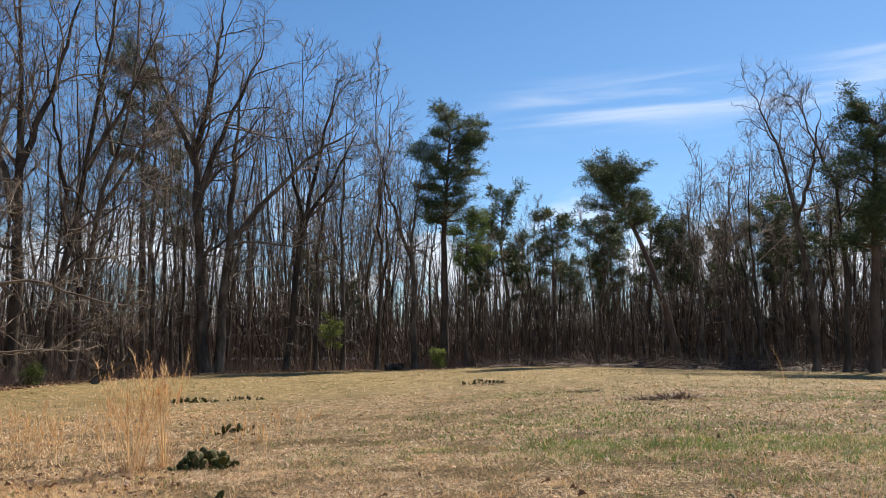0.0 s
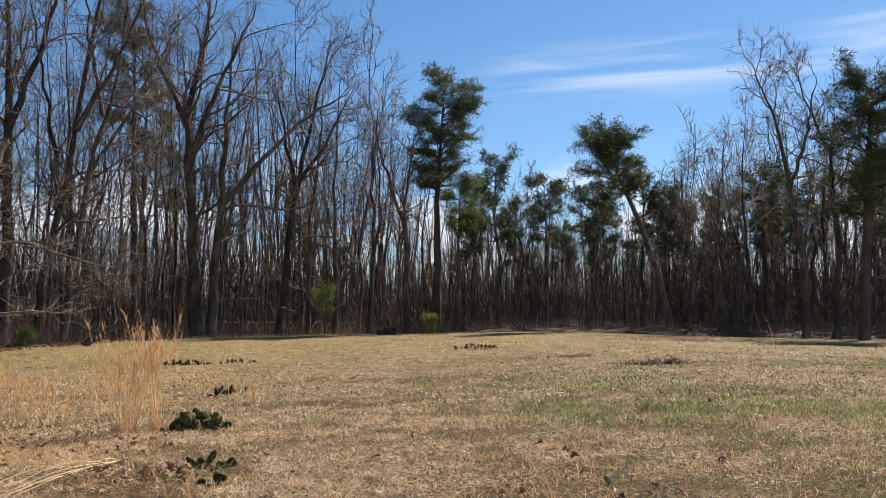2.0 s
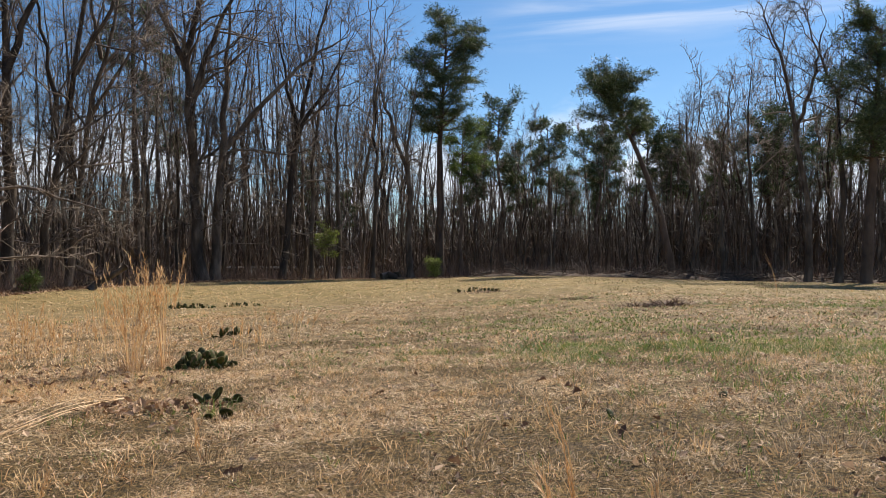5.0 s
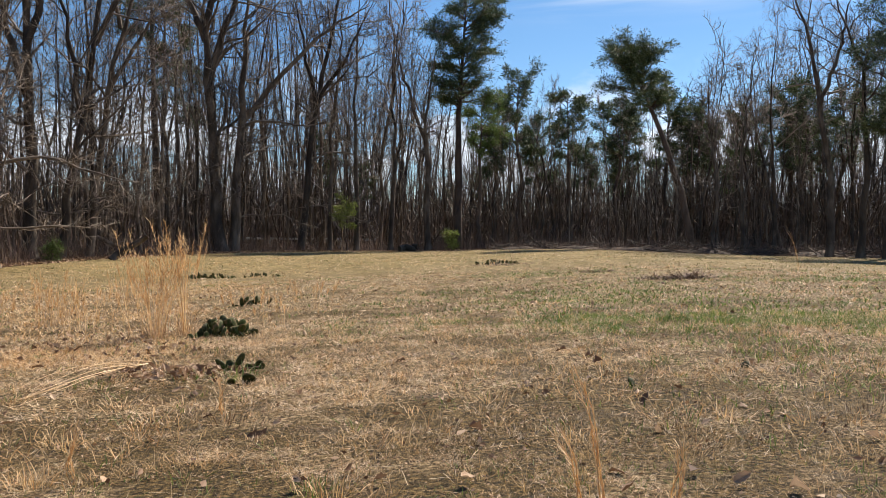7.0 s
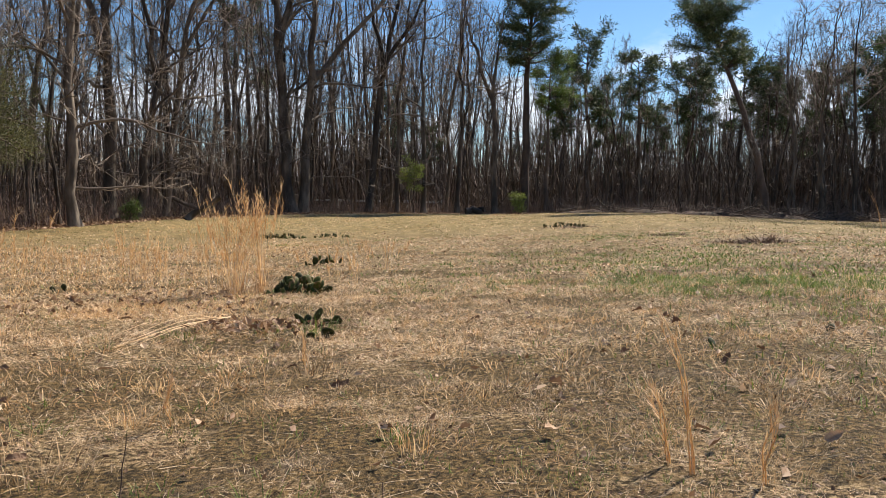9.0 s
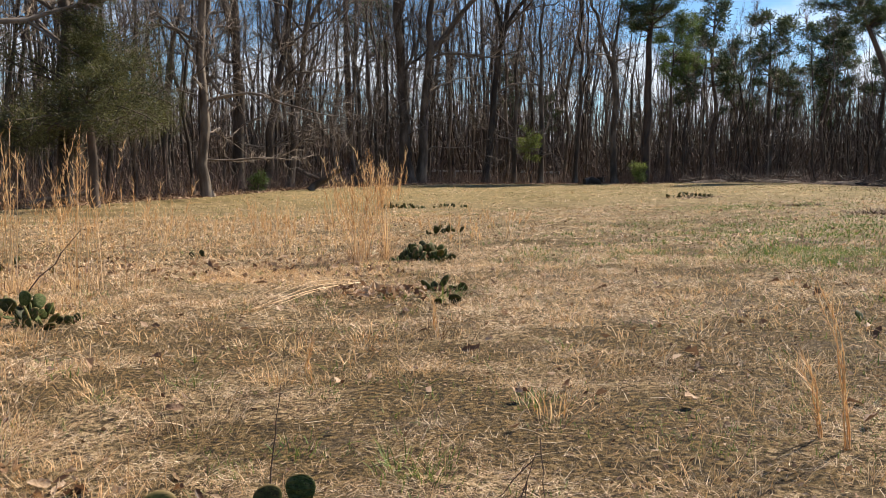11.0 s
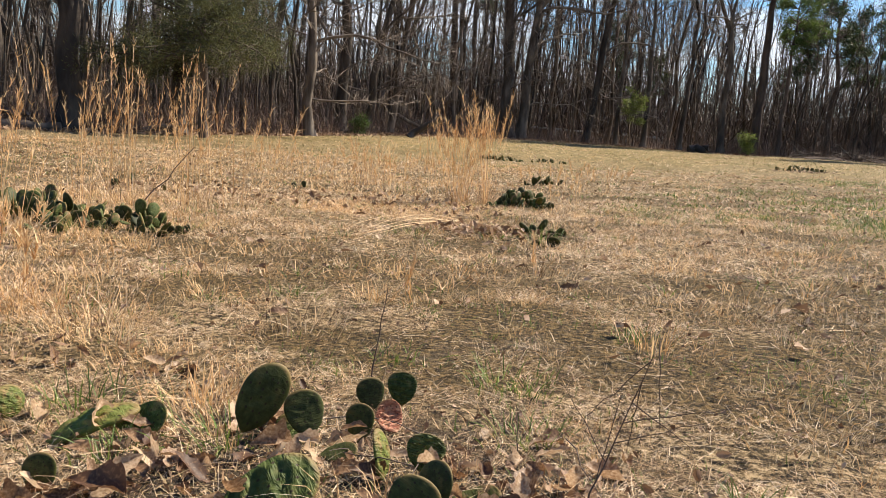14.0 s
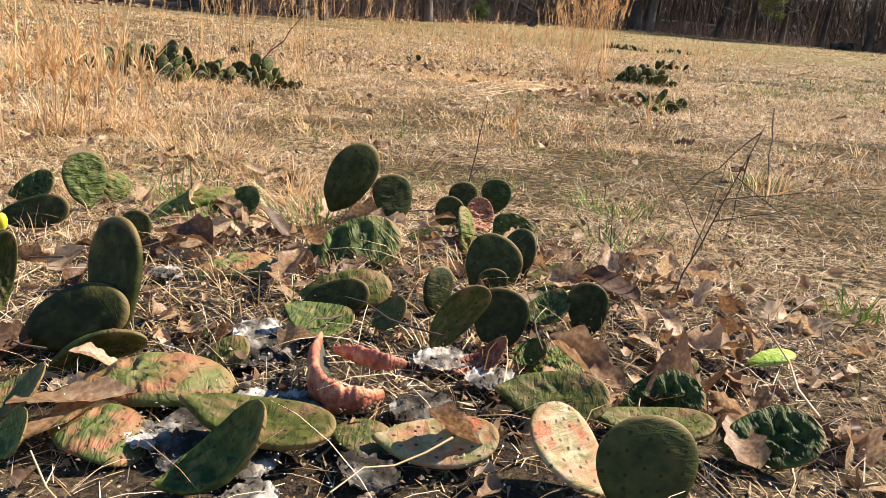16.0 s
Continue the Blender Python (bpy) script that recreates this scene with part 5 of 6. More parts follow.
rng = np.random.default_rng(91)
n = 3500
xy = np.stack((rng.normal(-0.83, 0.42, n), rng.normal(0.80, 0.34, n)), axis=1)
litter(rng, xy, rng.uniform(0.003, 0.009, n), LITTER, "leaf_crumbs", "brown crumbs of broken leaves among the pads")
n = 620
leaf_drift(rng, np.stack((rng.normal(-0.80, 0.40, n), rng.normal(0.84, 0.30, n)), axis=1), 0.012, 0.034, "small curled scraps of brown leaf among the pads", 0.015, 45)
n = 1900
xy = np.stack((rng.normal(-0.83, 0.40, n), rng.normal(0.78, 0.34, n)), axis=1)
stuff("fine_straw", [blades(rng, xy, rng.uniform(0.05, 0.17, n), 0.0009, rng.normal(0.3, 0.28, n), 0.9, 4)], STRAW, "hair-thin curved grass straws among the pads", "grass")
for i, (x, y, rz, size) in enumerate(((-0.99, 0.30, -60, 0.12), (-0.93, 0.27, -20, 0.09), (-0.96, 0.66, 20, 0.10), (-1.18, 0.78, 100, 0.10), (-0.50, 0.62, 70, 0.10),
                                      (-0.43, 0.70, 150, 0.10), (-0.36, 0.56, 30, 0.075), (-0.56, 0.92, 80, 0.10), (-0.62, 0.98, 10, 0.09))):
    oak_leaf(x, y, gz(x, y) + 0.022, 8, -10, rz, size, i)
for i in range(36):
    x, y = -1.25 + rng.normal(0, 0.22), 1.02 + rng.normal(0, 0.14)
    oak_leaf(x, y, gz(x, y) + rng.uniform(0.004, 0.04), rng.normal(0, 22), rng.normal(0, 22), rng.uniform(0, 360), rng.uniform(0.05, 0.085), i)

# ---- dead wood and small growth at the wood edge ----
DEAD = material("dead_wood", ((0.3, (0.04, 0.028, 0.02)), (0.7, (0.14, 0.105, 0.08))), scale=4, stretch=(1, 1, 1), bump=0.6, bump_scale=20, vary=0.4,
                bump_distance=0.02)
SOIL = material("leaf_mould", ((0.4, (0.025, 0.015, 0.01)), (0.5, (0.07, 0.042, 0.028)), (0.62, (0.17, 0.105, 0.07))), scale=9, bump=1.0, bump_scale=10,
                bump_distance=0.08)
WHITE = material("white_paint", ((0.3, (0.62, 0.62, 0.60)), (0.7, (0.8, 0.8, 0.78))), scale=3, bump=0.1)


def brush_pile(seed, x, y, length, depth, height, label):
    """A heap of dead branches over a bank of leaf mould."""
    rng = np.random.default_rng(seed)
    root = tagged(new("brush_pile"), label, "brush pile", "brush piles at the wood edge")
    root.matrix_basis = facing(x, y)
    n, k = 18, 8
    u, w = np.meshgrid(np.linspace(-1, 1, n), np.linspace(-1, 1, k))
    hill = np.clip(1 - u ** 2, 0, 1) ** 0.8 * np.clip(1 - w ** 2, 0, 1)
    z = height * 0.5 * hill * (0.7 + 0.3 * np.sin(7 * u + seed) * np.cos(4 * w + seed)) - 0.08
    v = np.stack((u * length / 2, w * depth / 2, z), axis=-1).reshape(-1, 3)
    i = np.arange(n * k).reshape(k, n)
    part("bank", mesh("bank", v, np.stack((i[:-1, :-1], i[:-1, 1:], i[1:, 1:], i[1:, :-1]), axis=-1).reshape(-1, 4), SOIL), root)
    for j in range(int(8 + 5 * length)):
        a = rng.uniform(-0.85, 0.85)
        p = np.array((a * length / 2, rng.uniform(-0.9, 0.4) * depth / 2, rng.uniform(0.1, 0.6) * height * (1 - a * a)))
        t = Tubes()
        d = np.array((rng.normal(0, 1), rng.normal(0, 0.4), rng.normal(0.12, 0.3)))
        d /= np.linalg.norm(d)
        L = rng.uniform(0.7, 2.4)
        wv = branch(rng, p - d * L / 2, d, L, 4, 0.12, 0)
        wv[:, 2] = np.maximum(wv[:, 2], 0.02)
        t.add(wv, np.linspace(1, 0.4, 5) * rng.uniform(0.012, 0.04), 5)
        for m in range(3):
            q, e = along(wv, rng.uniform(0.3, 0.95))
            t.cone(q, q + sideways(rng, e, 0.7) * rng.uniform(0.2, 0.6), 0.012)
        part("branch", t.mesh("branch", DEAD), root)
    k = int(120 * length)
    xy = np.stack((rng.uniform(-0.55, 0.55, k) * length, rng.uniform(-0.6, 0.5, k) * depth), axis=1)
    rise = np.clip(1 - (2 * xy[:, 0] / length) ** 2, 0, 1) * height * 0.4
    v, f = blades(rng, xy, rng.uniform(0.25, 0.8, k), 0.014, rng.normal(0.5, 0.5, k), 0.4, 2, z=rise * rng.random(k))
    tagged(part("brushwood", mesh("brushwood", v, f, BRUSH, True), root, "fine dead twigs"), kind="stuff")
    return root


for seed, x, y, L, D, H in ((1, 4.2, 46.9, 3.6, 1.6, 0.55), (2, 7.2, 46.5, 4.2, 1.8, 0.75), (3, 10.6, 45.6, 4.4, 1.8, 0.95), (4, 13.6, 44.6, 3.6, 1.7, 0.9),
                            (5, 16.3, 43.6, 4.0, 1.8, 0.8), (6, 18.8, 42.4, 3.4, 1.8, 1.0), (7, 21.4, 40.8, 4.0, 1.8, 0.7)):
    brush_pile(600 + seed, x, y, L, D, H, "heap of dead branches and leaf mould at the wood edge")


def log(seed, a, b, r, label, mat=DEAD):
    """A fallen or leaning length of trunk from a to b, with stubs."""
    rng = np.random.default_rng(seed)
    a, b = np.array(a, float), np.array(b, float)
    root = tagged(new("log"), label, "log", "fallen wood")
    mid = [a + (b - a) * s + rng.normal(0, r * 0.5, 3) * (0 < s < 1) for s in np.linspace(0, 1, 6)]
    t = Tubes()
    t.add(mid, r * np.linspace(1.1, 0.75, 6), 9)
    ring0, ring1 = list(range(9)), list(range(45, 54))
    me = mesh("trunk", np.concatenate(t.v), np.concatenate(t.f).tolist() + [ring0, ring1[::-1]], mat)
    part("trunk", me, root)
    for k in range(2):
        q, e = along(np.array(mid), 0.35 + 0.4 * k)
        s = Tubes()
        s.cone(q, q + sideways(rng, e, 0.9) * r * 6, r * 0.3)
        s.add((q, q + np.array((0.0, 0.0, r * 0.4))), (r * 0.3, r * 0.25), 5)
        part("branch_stub", s.mesh("branch_stub", mat), root)
    return root


def on(x, y, h):
    return x, y, gz(x, y) + h


log(1, on(-13.7, 33.3, 0.0), on(-12.4, 33.7, 0.95), 0.14, "dark dead trunk leaning out of the wood edge", BARK)
log(2, on(-15.9, 36.6, 0.9), on(-14.7, 37.1, 0.35), 0.10, "pale barkless log propped among the trees")
log(3, on(-19.0, 15.6, 0.14), on(-16.9, 17.0, 0.12), 0.15, "pale fallen log lying at the wood edge")
log(4, on(-19.2, 16.2, 0.3), on(-17.6, 16.6, 0.42), 0.10, "pale fallen branch lying across a log")
log(5, on(-2.9, 48.9, 0.12), on(-1.8, 49.0, 0.28), 0.22, "short charred log lying on the grass", BARK)
log(6, on(-16.6, 19.8, 0.1), on(-15.2, 21.0, 0.5), 0.07, "weathered dead branch on the leaf litter")

stand(pine_tree(37, [(0, 0), (0.02, 1.5), (0.05, 3.0)], 0.05, 0.5, 0.85, 16, "young bright green pine at the wood edge", YOUNG, 12, (0.2, 0.02), 0.1, 0.0), -6.2, 50.0)
stand(pine_tree(38, [(0, 0), (0.0, 0.5), (0.02, 0.9)], 0.03, 0.12, 0.5, 16, "low green pine seedling before a tall trunk", YOUNG, 10, (0.16, 0.016), 0.1, 0.1), 0.15, 49.8)
stand(pine_tree(39, [(0, 0), (0.0, 0.4), (0.02, 0.6)], 0.02, 0.12, 0.4, 12, "low green seedling in leaf litter", BUSH_GREEN, 16, (0.12, 0.01), 0.10, 0.1), -15.4, 31.8)


def rail_fence(x0, y0, x1, y1, n):
    """Low white rails on posts, far back among the trunks."""
    root = tagged(new("rail_fence"), "low white board fence far back among the trees", "fence")
    root.matrix_basis = Matrix.Translation(on(x0, y0, 0))
    d = Vector((x1 - x0, y1 - y0, 0))
    yaw = math.atan2(d.y, d.x)

    def board(name, x, y, z, sx, sy, sz):
        bm = bmesh.new()
        bmesh.ops.create_cube(bm, size=1.0)
        bmesh.ops.scale(bm, vec=(sx, sy, sz), verts=bm.verts)
        bmesh.ops.bevel(bm, geom=bm.edges[:], offset=0.012, segments=1, affect="EDGES")
        me = bpy.data.meshes.new(name)
        bm.to_mesh(me)
        bm.free()
        me.materials.append(WHITE)
        ob = part(name, me, root)
        ob.matrix_basis = Matrix.Rotation(yaw, 4, "Z") @ Matrix.Translation((x, y, z))
    step = d.length / n
    for k in range(n + 1):
        board("post", k * step, 0, 0.42, 0.12, 0.12, 1.0)
    for k in range(n):
        board("rail", (k + 0.5) * step, -0.09, 0.78, step, 0.04, 0.16)
    return root


rail_fence(-15.5, 59.8, -5.5, 62.0, 4)


# ---- single stalks and stems in the field ----
STEM = material("dark_stem", ((0.3, (0.05, 0.032, 0.022)), (0.7, (0.15, 0.10, 0.07))), scale=30, bump=0.2)


def twig(seed, base, tips, r, label, mat=STEM):
    """A thin bare plant: a main stem and side stems that end at the tips (right, forward, up)."""
    rng = np.random.default_rng(seed)
    root = tagged(new("dry_weed"), label, "dry stem", "bare stems in the field")
    root.matrix_basis = Matrix.Translation(on(*base, 0))
    first = None
    for k, tip in enumerate(tips):
        tip = np.array(tip, float)
        start = np.zeros(3) if first is None else along(first, 0.12 + 0.12 * k)[0]
        pts = np.array([start + (tip - start) * s + rng.normal(0, 0.012, 3) * np.linalg.norm(tip - start) * 4 * s * (1 - s) for s in np.linspace(0, 1, 7)])
        if first is None:
            first = pts
            pts[0][2] -= 0.02
        t = Tubes()
        t.add(pts, r * (1 if k == 0 else 0.6) * np.linspace(1, 0.35, 7), 5)
        for m in range(4):
            q, e = along(pts, rng.uniform(0.4, 0.95))
            t.cone(q, q + sideways(rng, e, 0.6) * rng.uniform(0.01, 0.035), r * 0.3)
        part("stem", t.mesh("stem", mat), root)
    return root


twig(1, (-1.16, 1.63), [(0.02, 0.02, 0.245), (0.03, 0.05, 0.1)], 0.0024, "thin upright dark weed stem")
twig(2, (-0.538, 1.02), [(0.075, 0.03, 0.27), (0.036, 0.02, 0.22), (-0.05, -0.01, 0.22), (0.17, 0.08, 0.17), (0.23, 0.10, 0.20), (0.15, 0.06, 0.125), (0.05, 0.06, 0.10), (-0.02, 0.03, 0.15),
                          (0.10, -0.02, 0.17)], 0.0017,
     "small leafless brown shrub with thin branching stems")
twig(3, (-4.55, 4.9), [(0.42, 0.1, 0.5)], 0.006, "slanting dry brown stalk by the tall grass")
twig(4, (-0.70, 1.28), [(-0.012, 0.0, 0.10), (0.02, 0.02, 0.07)], 0.0015, "short dry weed stem beside green grass")


def stalk(seed, base, sway, height, label):
    """A single pale grass stalk that bends, with a feathery head."""
    rng = np.random.default_rng(seed)
    root = tagged(new("grass_stalk"), label, "grass stalk", "single dry stalks")
    root.matrix_basis = Matrix.Translation(on(*base, 0))
    s = np.linspace(0, 1, 9)
    for k in range(3):
        a = rng.uniform(-0.01, 0.01, 2)
        h = height * rng.uniform(0.78, 1.0)
        pts = np.stack((a[0] + sway * s ** 2 * h + 0.006 * np.sin(9 * s + k), a[1] + 0.02 * np.sin(6 * s + k), h * s - 0.01), axis=1)
        t = Tubes()
        t.add(pts, np.linspace(0.0022, 0.0008, 9), 4)
        for m in range(40):
            q, e = along(pts, rng.uniform(0.2, 1.0))
            t.sliver(q, q + sideways(rng, e, 0.35) * rng.uniform(0.015, 0.06), 0.0014)
        part("stalk", t.mesh("stalk", SEDGE), root)
    return root


stalk(1, (0.21, 2.0), -0.2, 0.50, "bent pale grass stalk with feathery head")
stalk(2, (0.17, 2.1), -0.25, 0.24, "thin orange grass stalk with feathery head")
stalk(3, (0.37, 1.92), 0.1, 0.24, "short orange grass stalk")
stalk(4, (7.1, 17.0), -0.3, 0.95, "lone pale stalk with a white tuft out in the field")
stalk(6, (-1.45, 2.6), 0.1, 0.22, "short orange grass stalk")
stalk(7, (-1.2, 3.55), -0.1, 0.2, "short orange grass stalk")


def fallen_stalks(seed, ends, label):
    rng = np.random.default_rng(seed)
    root = tagged(new("fallen_grass"), label, "grass stalks")
    root.matrix_basis = Matrix.Translation(on(*ends[0], 0))
    o = np.array(on(*ends[0], 0))
    for k in range(7):
        s = np.linspace(0, 1, 8)
        x = ends[0][0] + (ends[1][0] - ends[0][0]) * s + rng.normal(0, 0.05) + rng.normal(0, 0.05) * s
        y = ends[0][1] + (ends[1][1] - ends[0][1]) * s + rng.normal(0, 0.05) + rng.normal(0, 0.12) * s
        z = ground_z(x, y) + 0.015 + rng.uniform(0.01, 0.06) * np.sin(math.pi * s) + 0.008 * k * s
        t = Tubes()
        t.add(np.stack((x, y, z), axis=1) - o, np.linspace(0.0026, 0.0014, 8), 4)
        part("stalk", t.mesh("stalk", STRAW), root)
    return root


fallen_stalks(1, ((-2.25, 5.55), (-2.45, 4.25)), "sheaf of bleached grass stalks bent to the ground")


# green and dry tufts that stand out
def tuft(seed, x, y, n, r, lo, hi, mat, label, width=0.003, upright=1.1):
    rng = np.random.default_rng(seed)
    v, f = tufts(rng, np.array(((x, y),)), n, r, lo, hi, width, upright, 3, 0.7)
    ob = tagged(new("grass_tuft", mesh("grass_tuft", v, f, mat, True)), label, "grass tuft", "tufts of grass", "stuff")
    return ob


GT, DT = "fresh green grass tuft", "dry straw-coloured grass tuft"
for k, (x, y, n, r, lo, hi) in enumerate(((-0.70, 1.40, 70, 0.05, 0.04, 0.09), (-0.80, 1.72, 50, 0.05, 0.03, 0.07), (-1.62, 1.2, 60, 0.06, 0.05, 0.10),
                                          (-0.87, 1.78, 60, 0.06, 0.03, 0.07), (-0.61, 2.45, 44, 0.04, 0.03, 0.07), (-0.30, 1.22, 40, 0.03, 0.03, 0.06),
                                          (-1.75, 4.85, 60, 0.08, 0.05, 0.12), (-1.42, 4.75, 70, 0.08, 0.06, 0.14), (-2.3, 4.75, 60, 0.10, 0.04, 0.1),
                                          (-1.0, 5.2, 40, 0.06, 0.04, 0.08), (-3.9, 3.65, 70, 0.10, 0.06, 0.16), (-1.35, 2.45, 30, 0.06, 0.03, 0.06),
                                          (-1.9, 2.6, 30, 0.06, 0.03, 0.06), (-1.35, 0.95, 30, 0.03, 0.03, 0.08), (-1.72, 0.85, 40, 0.05, 0.04, 0.09), (-1.22, 1.12, 70, 0.06, 0.05, 0.11), (-1.42, 1.05, 50, 0.05, 0.04, 0.10),
                                          (-2.11, 2.35, 36, 0.05, 0.03, 0.06), (-2.31, 1.98, 36, 0.05, 0.03, 0.06), (-1.17, 1.88, 36, 0.05, 0.02, 0.06), (-0.60, 2.37, 36, 0.04, 0.03, 0.06),
                                          (1.1, 4.6, 50, 0.10, 0.04, 0.1), (1.6, 5.4, 60, 0.14, 0.04, 0.12), (2.2, 5.2, 60, 0.14, 0.04, 0.12))):
    tuft(700 + k, x, y, n, r, lo, hi, GREEN, GT)
for k, (x, y, n, r, lo, hi) in enumerate(((-1.42, 1.32, 150, 0.06, 0.05, 0.13), (-1.30, 1.2, 90, 0.05, 0.04, 0.1), (-1.18, 3.5, 60, 0.05, 0.05, 0.14),
                                          (-0.55, 2.3, 60, 0.07, 0.04, 0.09), (0.72, 3.05, 110, 0.14, 0.04, 0.1), (1.42, 3.1, 110, 0.12, 0.05, 0.12),
                                          (-0.15, 1.75, 60, 0.08, 0.04, 0.09), (-1.6, 2.1, 70, 0.10, 0.05, 0.14), (-2.2, 1.9, 90, 0.12, 0.06, 0.2),
                                          (-3.4, 3.55, 90, 0.14, 0.06, 0.12), (-2.55, 1.95, 110, 0.12, 0.06, 0.2), (-2.65, 2.4, 110, 0.14, 0.06, 0.2), (-2.2, 1.85, 70, 0.09, 0.05, 0.13),
                                          (-1.75, 1.62, 70, 0.08, 0.03, 0.08), (-2.0, 1.65, 80, 0.09, 0.04, 0.11), (-3.8, 3.45, 90, 0.12, 0.06, 0.14), (-1.62, 2.65, 60, 0.05, 0.05, 0.12))):
    tuft(740 + k, x, y, n, r, lo, hi, STRAW if k % 3 and k < 10 else SEDGE, DT)
MOUND = "low dark red-brown brushy tuft in the field"
for k, (x, y, n, r, hi) in enumerate(((3.85, 13.7, 420, 0.2, 0.26), (3.35, 13.7, 200, 0.18, 0.15), (2.9, 17.0, 200, 0.2, 0.2), (1.4, 23.2, 240, 0.4, 0.22))):
    tuft(760 + k, x, y, n, r, 0.05, hi, BRUSH, MOUND, 0.011, 0.7)

# ---- the litter among the pads ----
ASH = material("rotted_pad", ((0.36, (0.03, 0.025, 0.020)), (0.52, (0.13, 0.113, 0.095)), (0.68, (0.50, 0.46, 0.41))), scale=30, detail=7, rough=0.95, gloss=0.1, bump=0.9,
               bump_scale=70, vary=0.2, bump_distance=0.006)


def rotted_pad(seed, x, y, size, label="crumpled grey husk of a rotted cactus pad"):
    """A collapsed papery husk: a thin crumpled shell."""
    rng = np.random.default_rng(seed)
    n, k = 20, 14
    u, w = np.meshgrid(np.linspace(-1, 1, n), np.linspace(-1, 1, k))
    r = np.clip(1 - u ** 2 - w ** 2 * 0.9, 0, 1)
    z = 0.10 * r ** 0.5 + 0.05 * np.sin(9 * u + 5 * w + rng.uniform(0, 6)) * np.sin(8 * w - 3 * u + rng.uniform(0, 6)) + rng.normal(0, 0.045, u.shape) - 0.03
    px = u * np.sqrt(1 - w ** 2 / 2) + rng.normal(0, 0.02, u.shape)
    py = w * np.sqrt(1 - u ** 2 / 2) * 0.7 + rng.normal(0, 0.02, u.shape)
    top = np.stack((px, py, z), axis=-1).reshape(-1, 3)
    v = np.concatenate((top, top - (0, 0, 0.05))) * size / 2
    i = np.arange(n * k).reshape(k, n)
    f = np.stack((i[:-1, :-1], i[:-1, 1:], i[1:, 1:], i[1:, :-1]), axis=-1).reshape(-1, 4)
    rim = np.concatenate((i[0], i[1:, -1], i[-1, -2::-1], i[-2:0:-1, 0]))
    side = np.stack((rim, np.roll(rim, -1), np.roll(rim, -1) + n * k, rim + n * k), axis=-1)
    me = mesh("rotted_pad", v, np.concatenate((f, f[:, ::-1] + n * k, side)), ASH)
    ob = new("rotted_pad", me)
    ob.matrix_basis = Matrix.Translation(on(x, y, 0.012)) @ Matrix.Rotation(rng.uniform(0, 6.28), 4, "Z") @ Matrix.Rotation(rng.normal(0, 0.2), 4, "X")
    return tagged(ob, label, "dead cactus pad", "rotted pads")


for k, (x, y, size) in enumerate(((-0.87, 0.52, 0.085), (-0.91, 0.56, 0.07), (-0.83, 0.365, 0.075), (-0.86, 0.34, 0.07), (-0.77, 0.45, 0.06), (-0.69, 0.60, 0.07),
                                  (-0.65, 0.39, 0.07), (-0.80, 0.43, 0.06), (-1.15, 0.66, 0.05), (-0.63, 0.59, 0.06), (-0.66, 0.50, 0.07), (-0.60, 0.47, 0.06), (-0.90, 0.30, 0.05), (-0.80, 0.33, 0.06), (-0.74, 0.35, 0.05), (-0.71, 0.31, 0.06))):
    rotted_pad(800 + k, x, y, size)


rng = np.random.default_rng(97)
xy = np.stack((rng.normal(-0.79, 0.13, 1800), rng.normal(0.42, 0.11, 1800)), axis=1)
PALE = material("grey_crumb", ((0.25, (0.05, 0.045, 0.04)), (0.5, (0.17, 0.15, 0.13)), (0.8, (0.42, 0.39, 0.36))), scale=20, bump=0, vary=0.8, island=True, rough=0.9)
litter(rng, xy, 0.0032, PALE, "grey_crumbs", "pale grey crumbs of rotted pads on the soil")

LIP = material("red_lip", ((0.3, (0.20, 0.06, 0.035)), (0.5, (0.42, 0.12, 0.065)), (0.7, (0.58, 0.32, 0.16))), scale=90, detail=5, rough=0.55, bump=0.8,
               bump_scale=320, bump_distance=0.002)


SKIN = material("shrunken_skin", ((0.3, (0.018, 0.02, 0.006)), (0.5, (0.045, 0.04, 0.012)), (0.7, (0.13, 0.075, 0.035))), scale=45, rough=0.6, bump=0.5,
                bump_scale=160, bump_distance=0.002)


def curled_pad(seed, pts, width, label):
    """A shrivelled red pad whose edge has rolled up into a thick lip."""
    root = tagged(new("shrivelled_pad"), label, "dead cactus pad", "rotted pads")
    pts = np.array([on(*p) for p in pts])
    o = pts[0].copy()
    fine = np.array([along(pts, s)[0] for s in np.linspace(0, 1, 90)]) - o
    for k in range(14):
        fine[1:-1] = (fine[:-2] + fine[1:-1] * 2 + fine[2:]) / 4
    t = Tubes()
    ripple = 1 + 0.06 * np.sin(np.arange(90) * 1.25) + 0.1 * np.sin(np.arange(90) * 0.37 + seed)
    t.add(fine, width * 0.5 * ripple * np.sin(np.linspace(0.12, 3.0, 90)) ** 0.6, 12)
    lip = t.v[0].reshape(90, 12, 3)
    lip[:, :, 2] = fine[:, None, 2] + (lip[:, :, 2] - fine[:, None, 2]) * 2.1
    part("lip", t.mesh("lip", LIP), root, "wrinkled red rolled edge")
    floor = fine.mean(axis=0) - (0, 0, width * 0.4)
    v = np.concatenate((fine, fine * 0.55 + floor * 0.45 - (0, 0, 0.004), [floor]))
    f = [(k, k + 1, 91 + k, 90 + k) for k in range(89)] + [(90 + k, 91 + k, 180) for k in range(89)]
    part("skin", mesh("skin", v, f, SKIN), root, "shrunken dark skin")
    root.matrix_basis = Matrix.Translation(o)
    return root


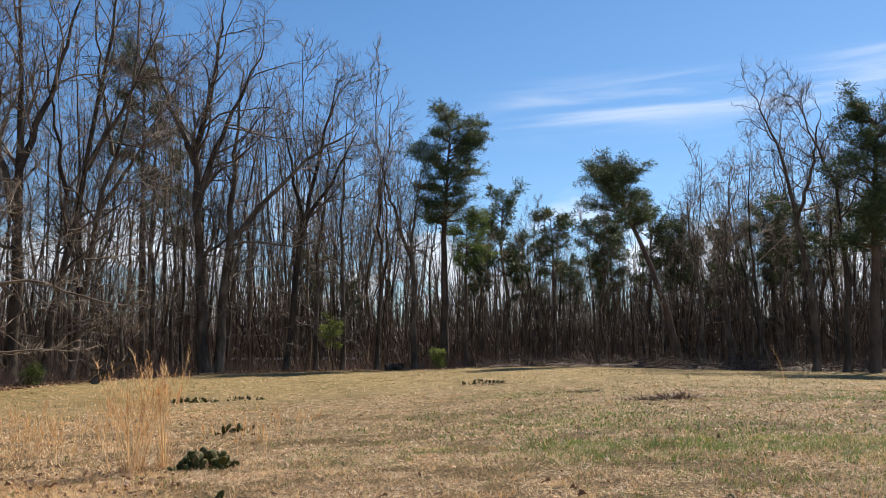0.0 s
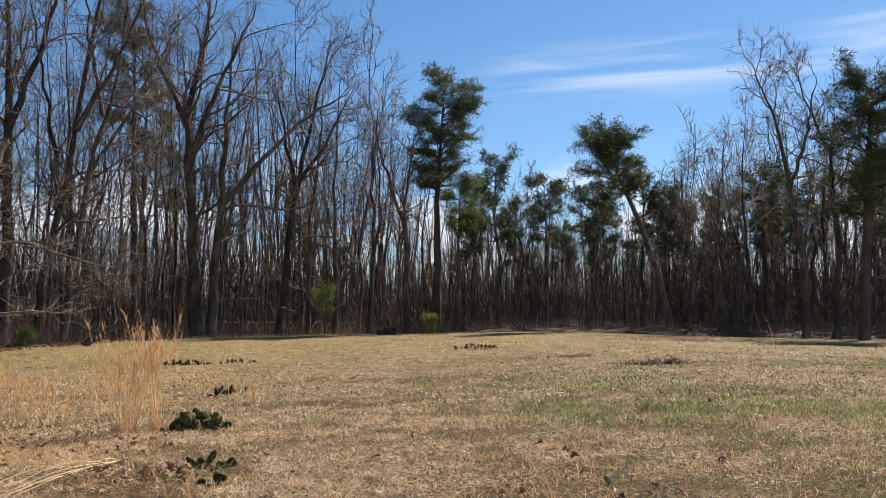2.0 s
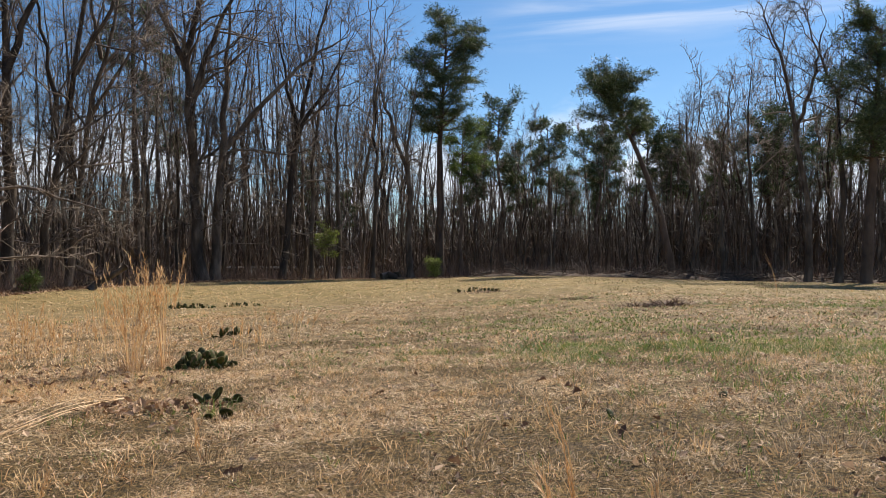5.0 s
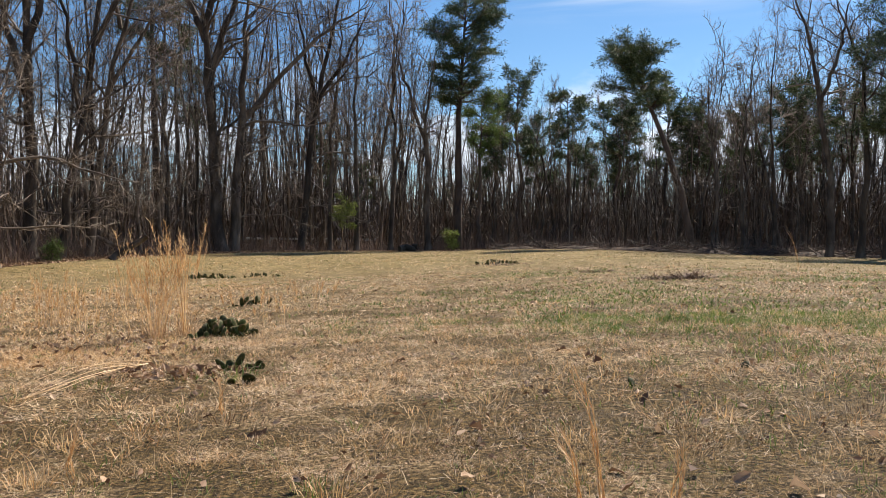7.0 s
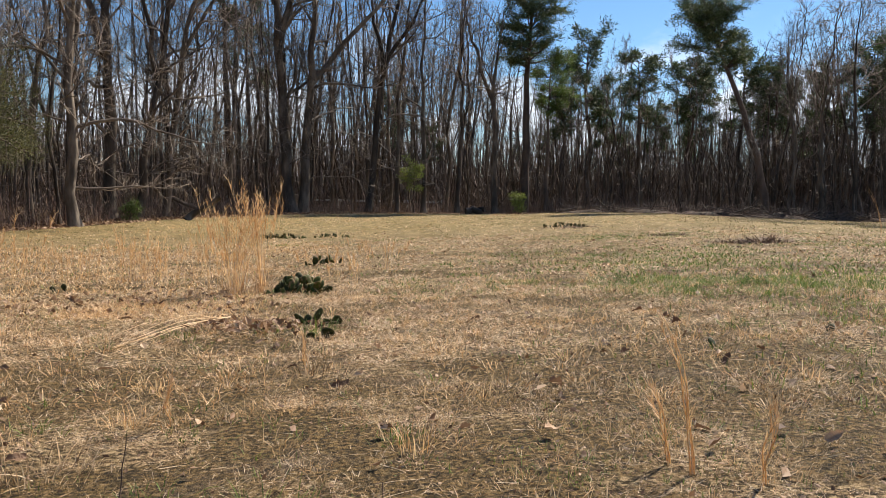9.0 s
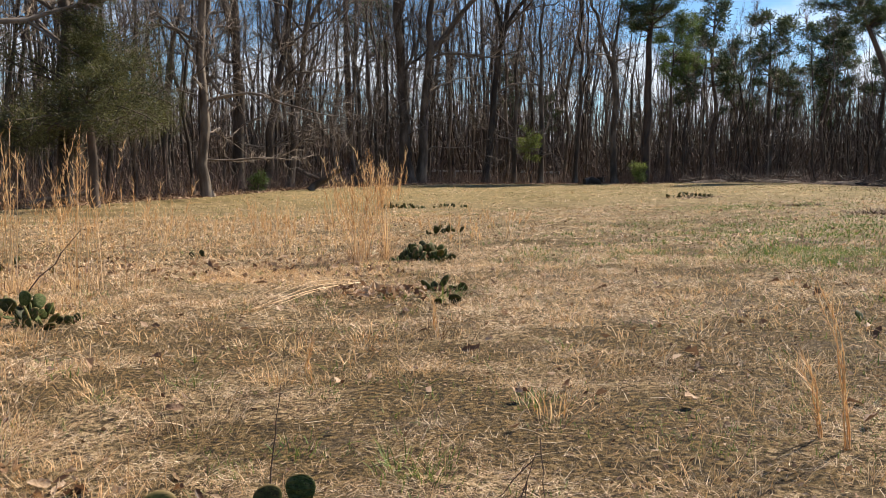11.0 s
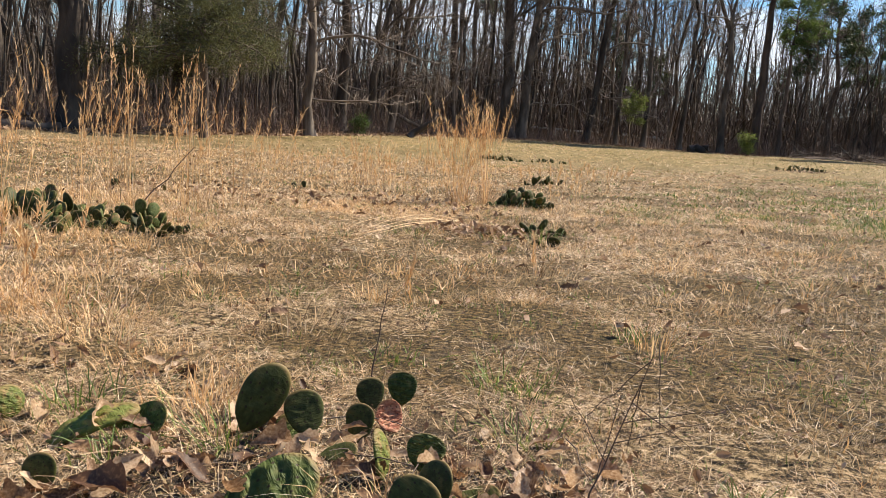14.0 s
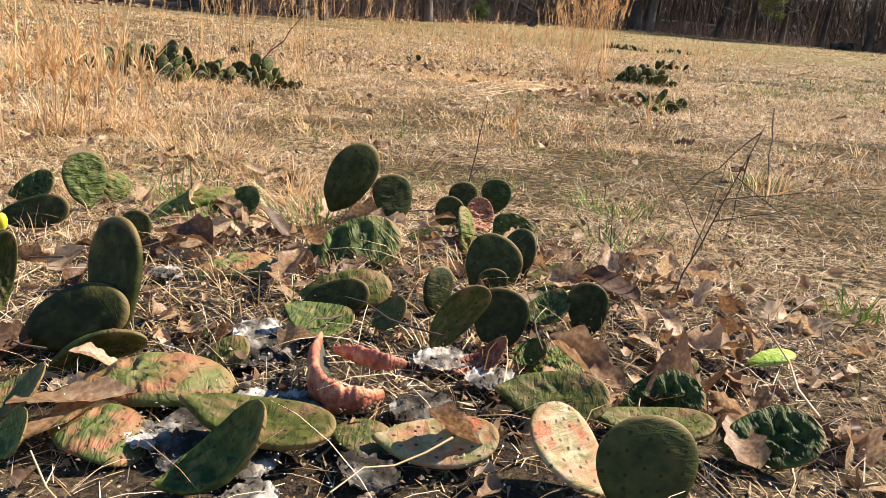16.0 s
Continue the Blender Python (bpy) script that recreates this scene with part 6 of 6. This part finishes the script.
curled_pad(1, ((-0.807, 0.537, 0.036), (-0.788, 0.497, 0.034), (-0.760, 0.462, 0.028), (-0.728, 0.452, 0.024),
               (-0.709, 0.466, 0.022), (-0.700, 0.492, 0.016)), 0.015, "shrivelled prickly pear pad with a red rolled edge")
curled_pad(2, ((-0.778, 0.519, 0.034), (-0.751, 0.518, 0.036), (-0.716, 0.517, 0.036), (-0.701, 0.535, 0.03)), 0.010, "shrivelled red prickly pear pad")

rng = np.random.default_rng(95)
for k in range(46):
    x, y = -0.85 + rng.normal(0, 0.42), 0.72 + rng.normal(0, 0.32)
    L, a = rng.uniform(0.06, 0.24), rng.uniform(0, 6.28)
    t = Tubes()
    s = np.linspace(-0.5, 0.5, 5)
    px, py = x + s * L * math.cos(a), y + s * L * math.sin(a)
    pts = np.stack((px, py, ground_z(px, py) + 0.012 + rng.uniform(0, 0.03) + s * rng.normal(0, 0.02)), axis=1)
    pts[1:4] += rng.normal(0, 0.003, (3, 3))
    o = pts[2].copy()
    t.add(pts - o, np.linspace(1, 0.5, 5) * rng.uniform(0.0007, 0.0017), 5)
    ob = tagged(new("dry_stick", t.mesh("dry_stick", (STRAW, DEAD, STEM)[k % 3])), "thin dry stick lying among leaves and pads", "stick", "dry sticks")
    ob.matrix_basis = Matrix.Translation(o)

YELLOW = material("yellow_bud", ((0.3, (0.75, 0.62, 0.02)), (0.7, (0.85, 0.75, 0.05))), scale=20, bump=0.2, rough=0.5)
t = Tubes()
t.add(((0, 0, -0.006), (0, 0, 0.0), (0, 0, 0.008), (0, 0, 0.014), (0, 0, 0.017)), (0.004, 0.007, 0.0075, 0.005, 0.001), 12)
bud = part("bud", t.mesh("bud", YELLOW), PLANTS[5], "bright yellow tip")
bud.matrix_basis = PLANTS[5].matrix_basis.inverted() @ Matrix.Translation((-1.335, 0.545, 0.043))

FRESH = pad_material("pad_fresh", (0.24, 0.34, 0.05), (0.36, 0.48, 0.09), (0.46, 0.56, 0.14), (0.5, 0.5, 0.2), 0.1)
pad_shapes["fresh"] = [pad_mesh(490 + k, FRESH, 0.5, 0.3, 0.2) for k in range(3)]
fresh = plant(-0.38, 0.86, "small fallen yellow-green cactus pad in the straw")
pad(fresh, "fresh", (-0.41, 0.84, 0.012), (-68, 0, -60), 0.062, 0.04)
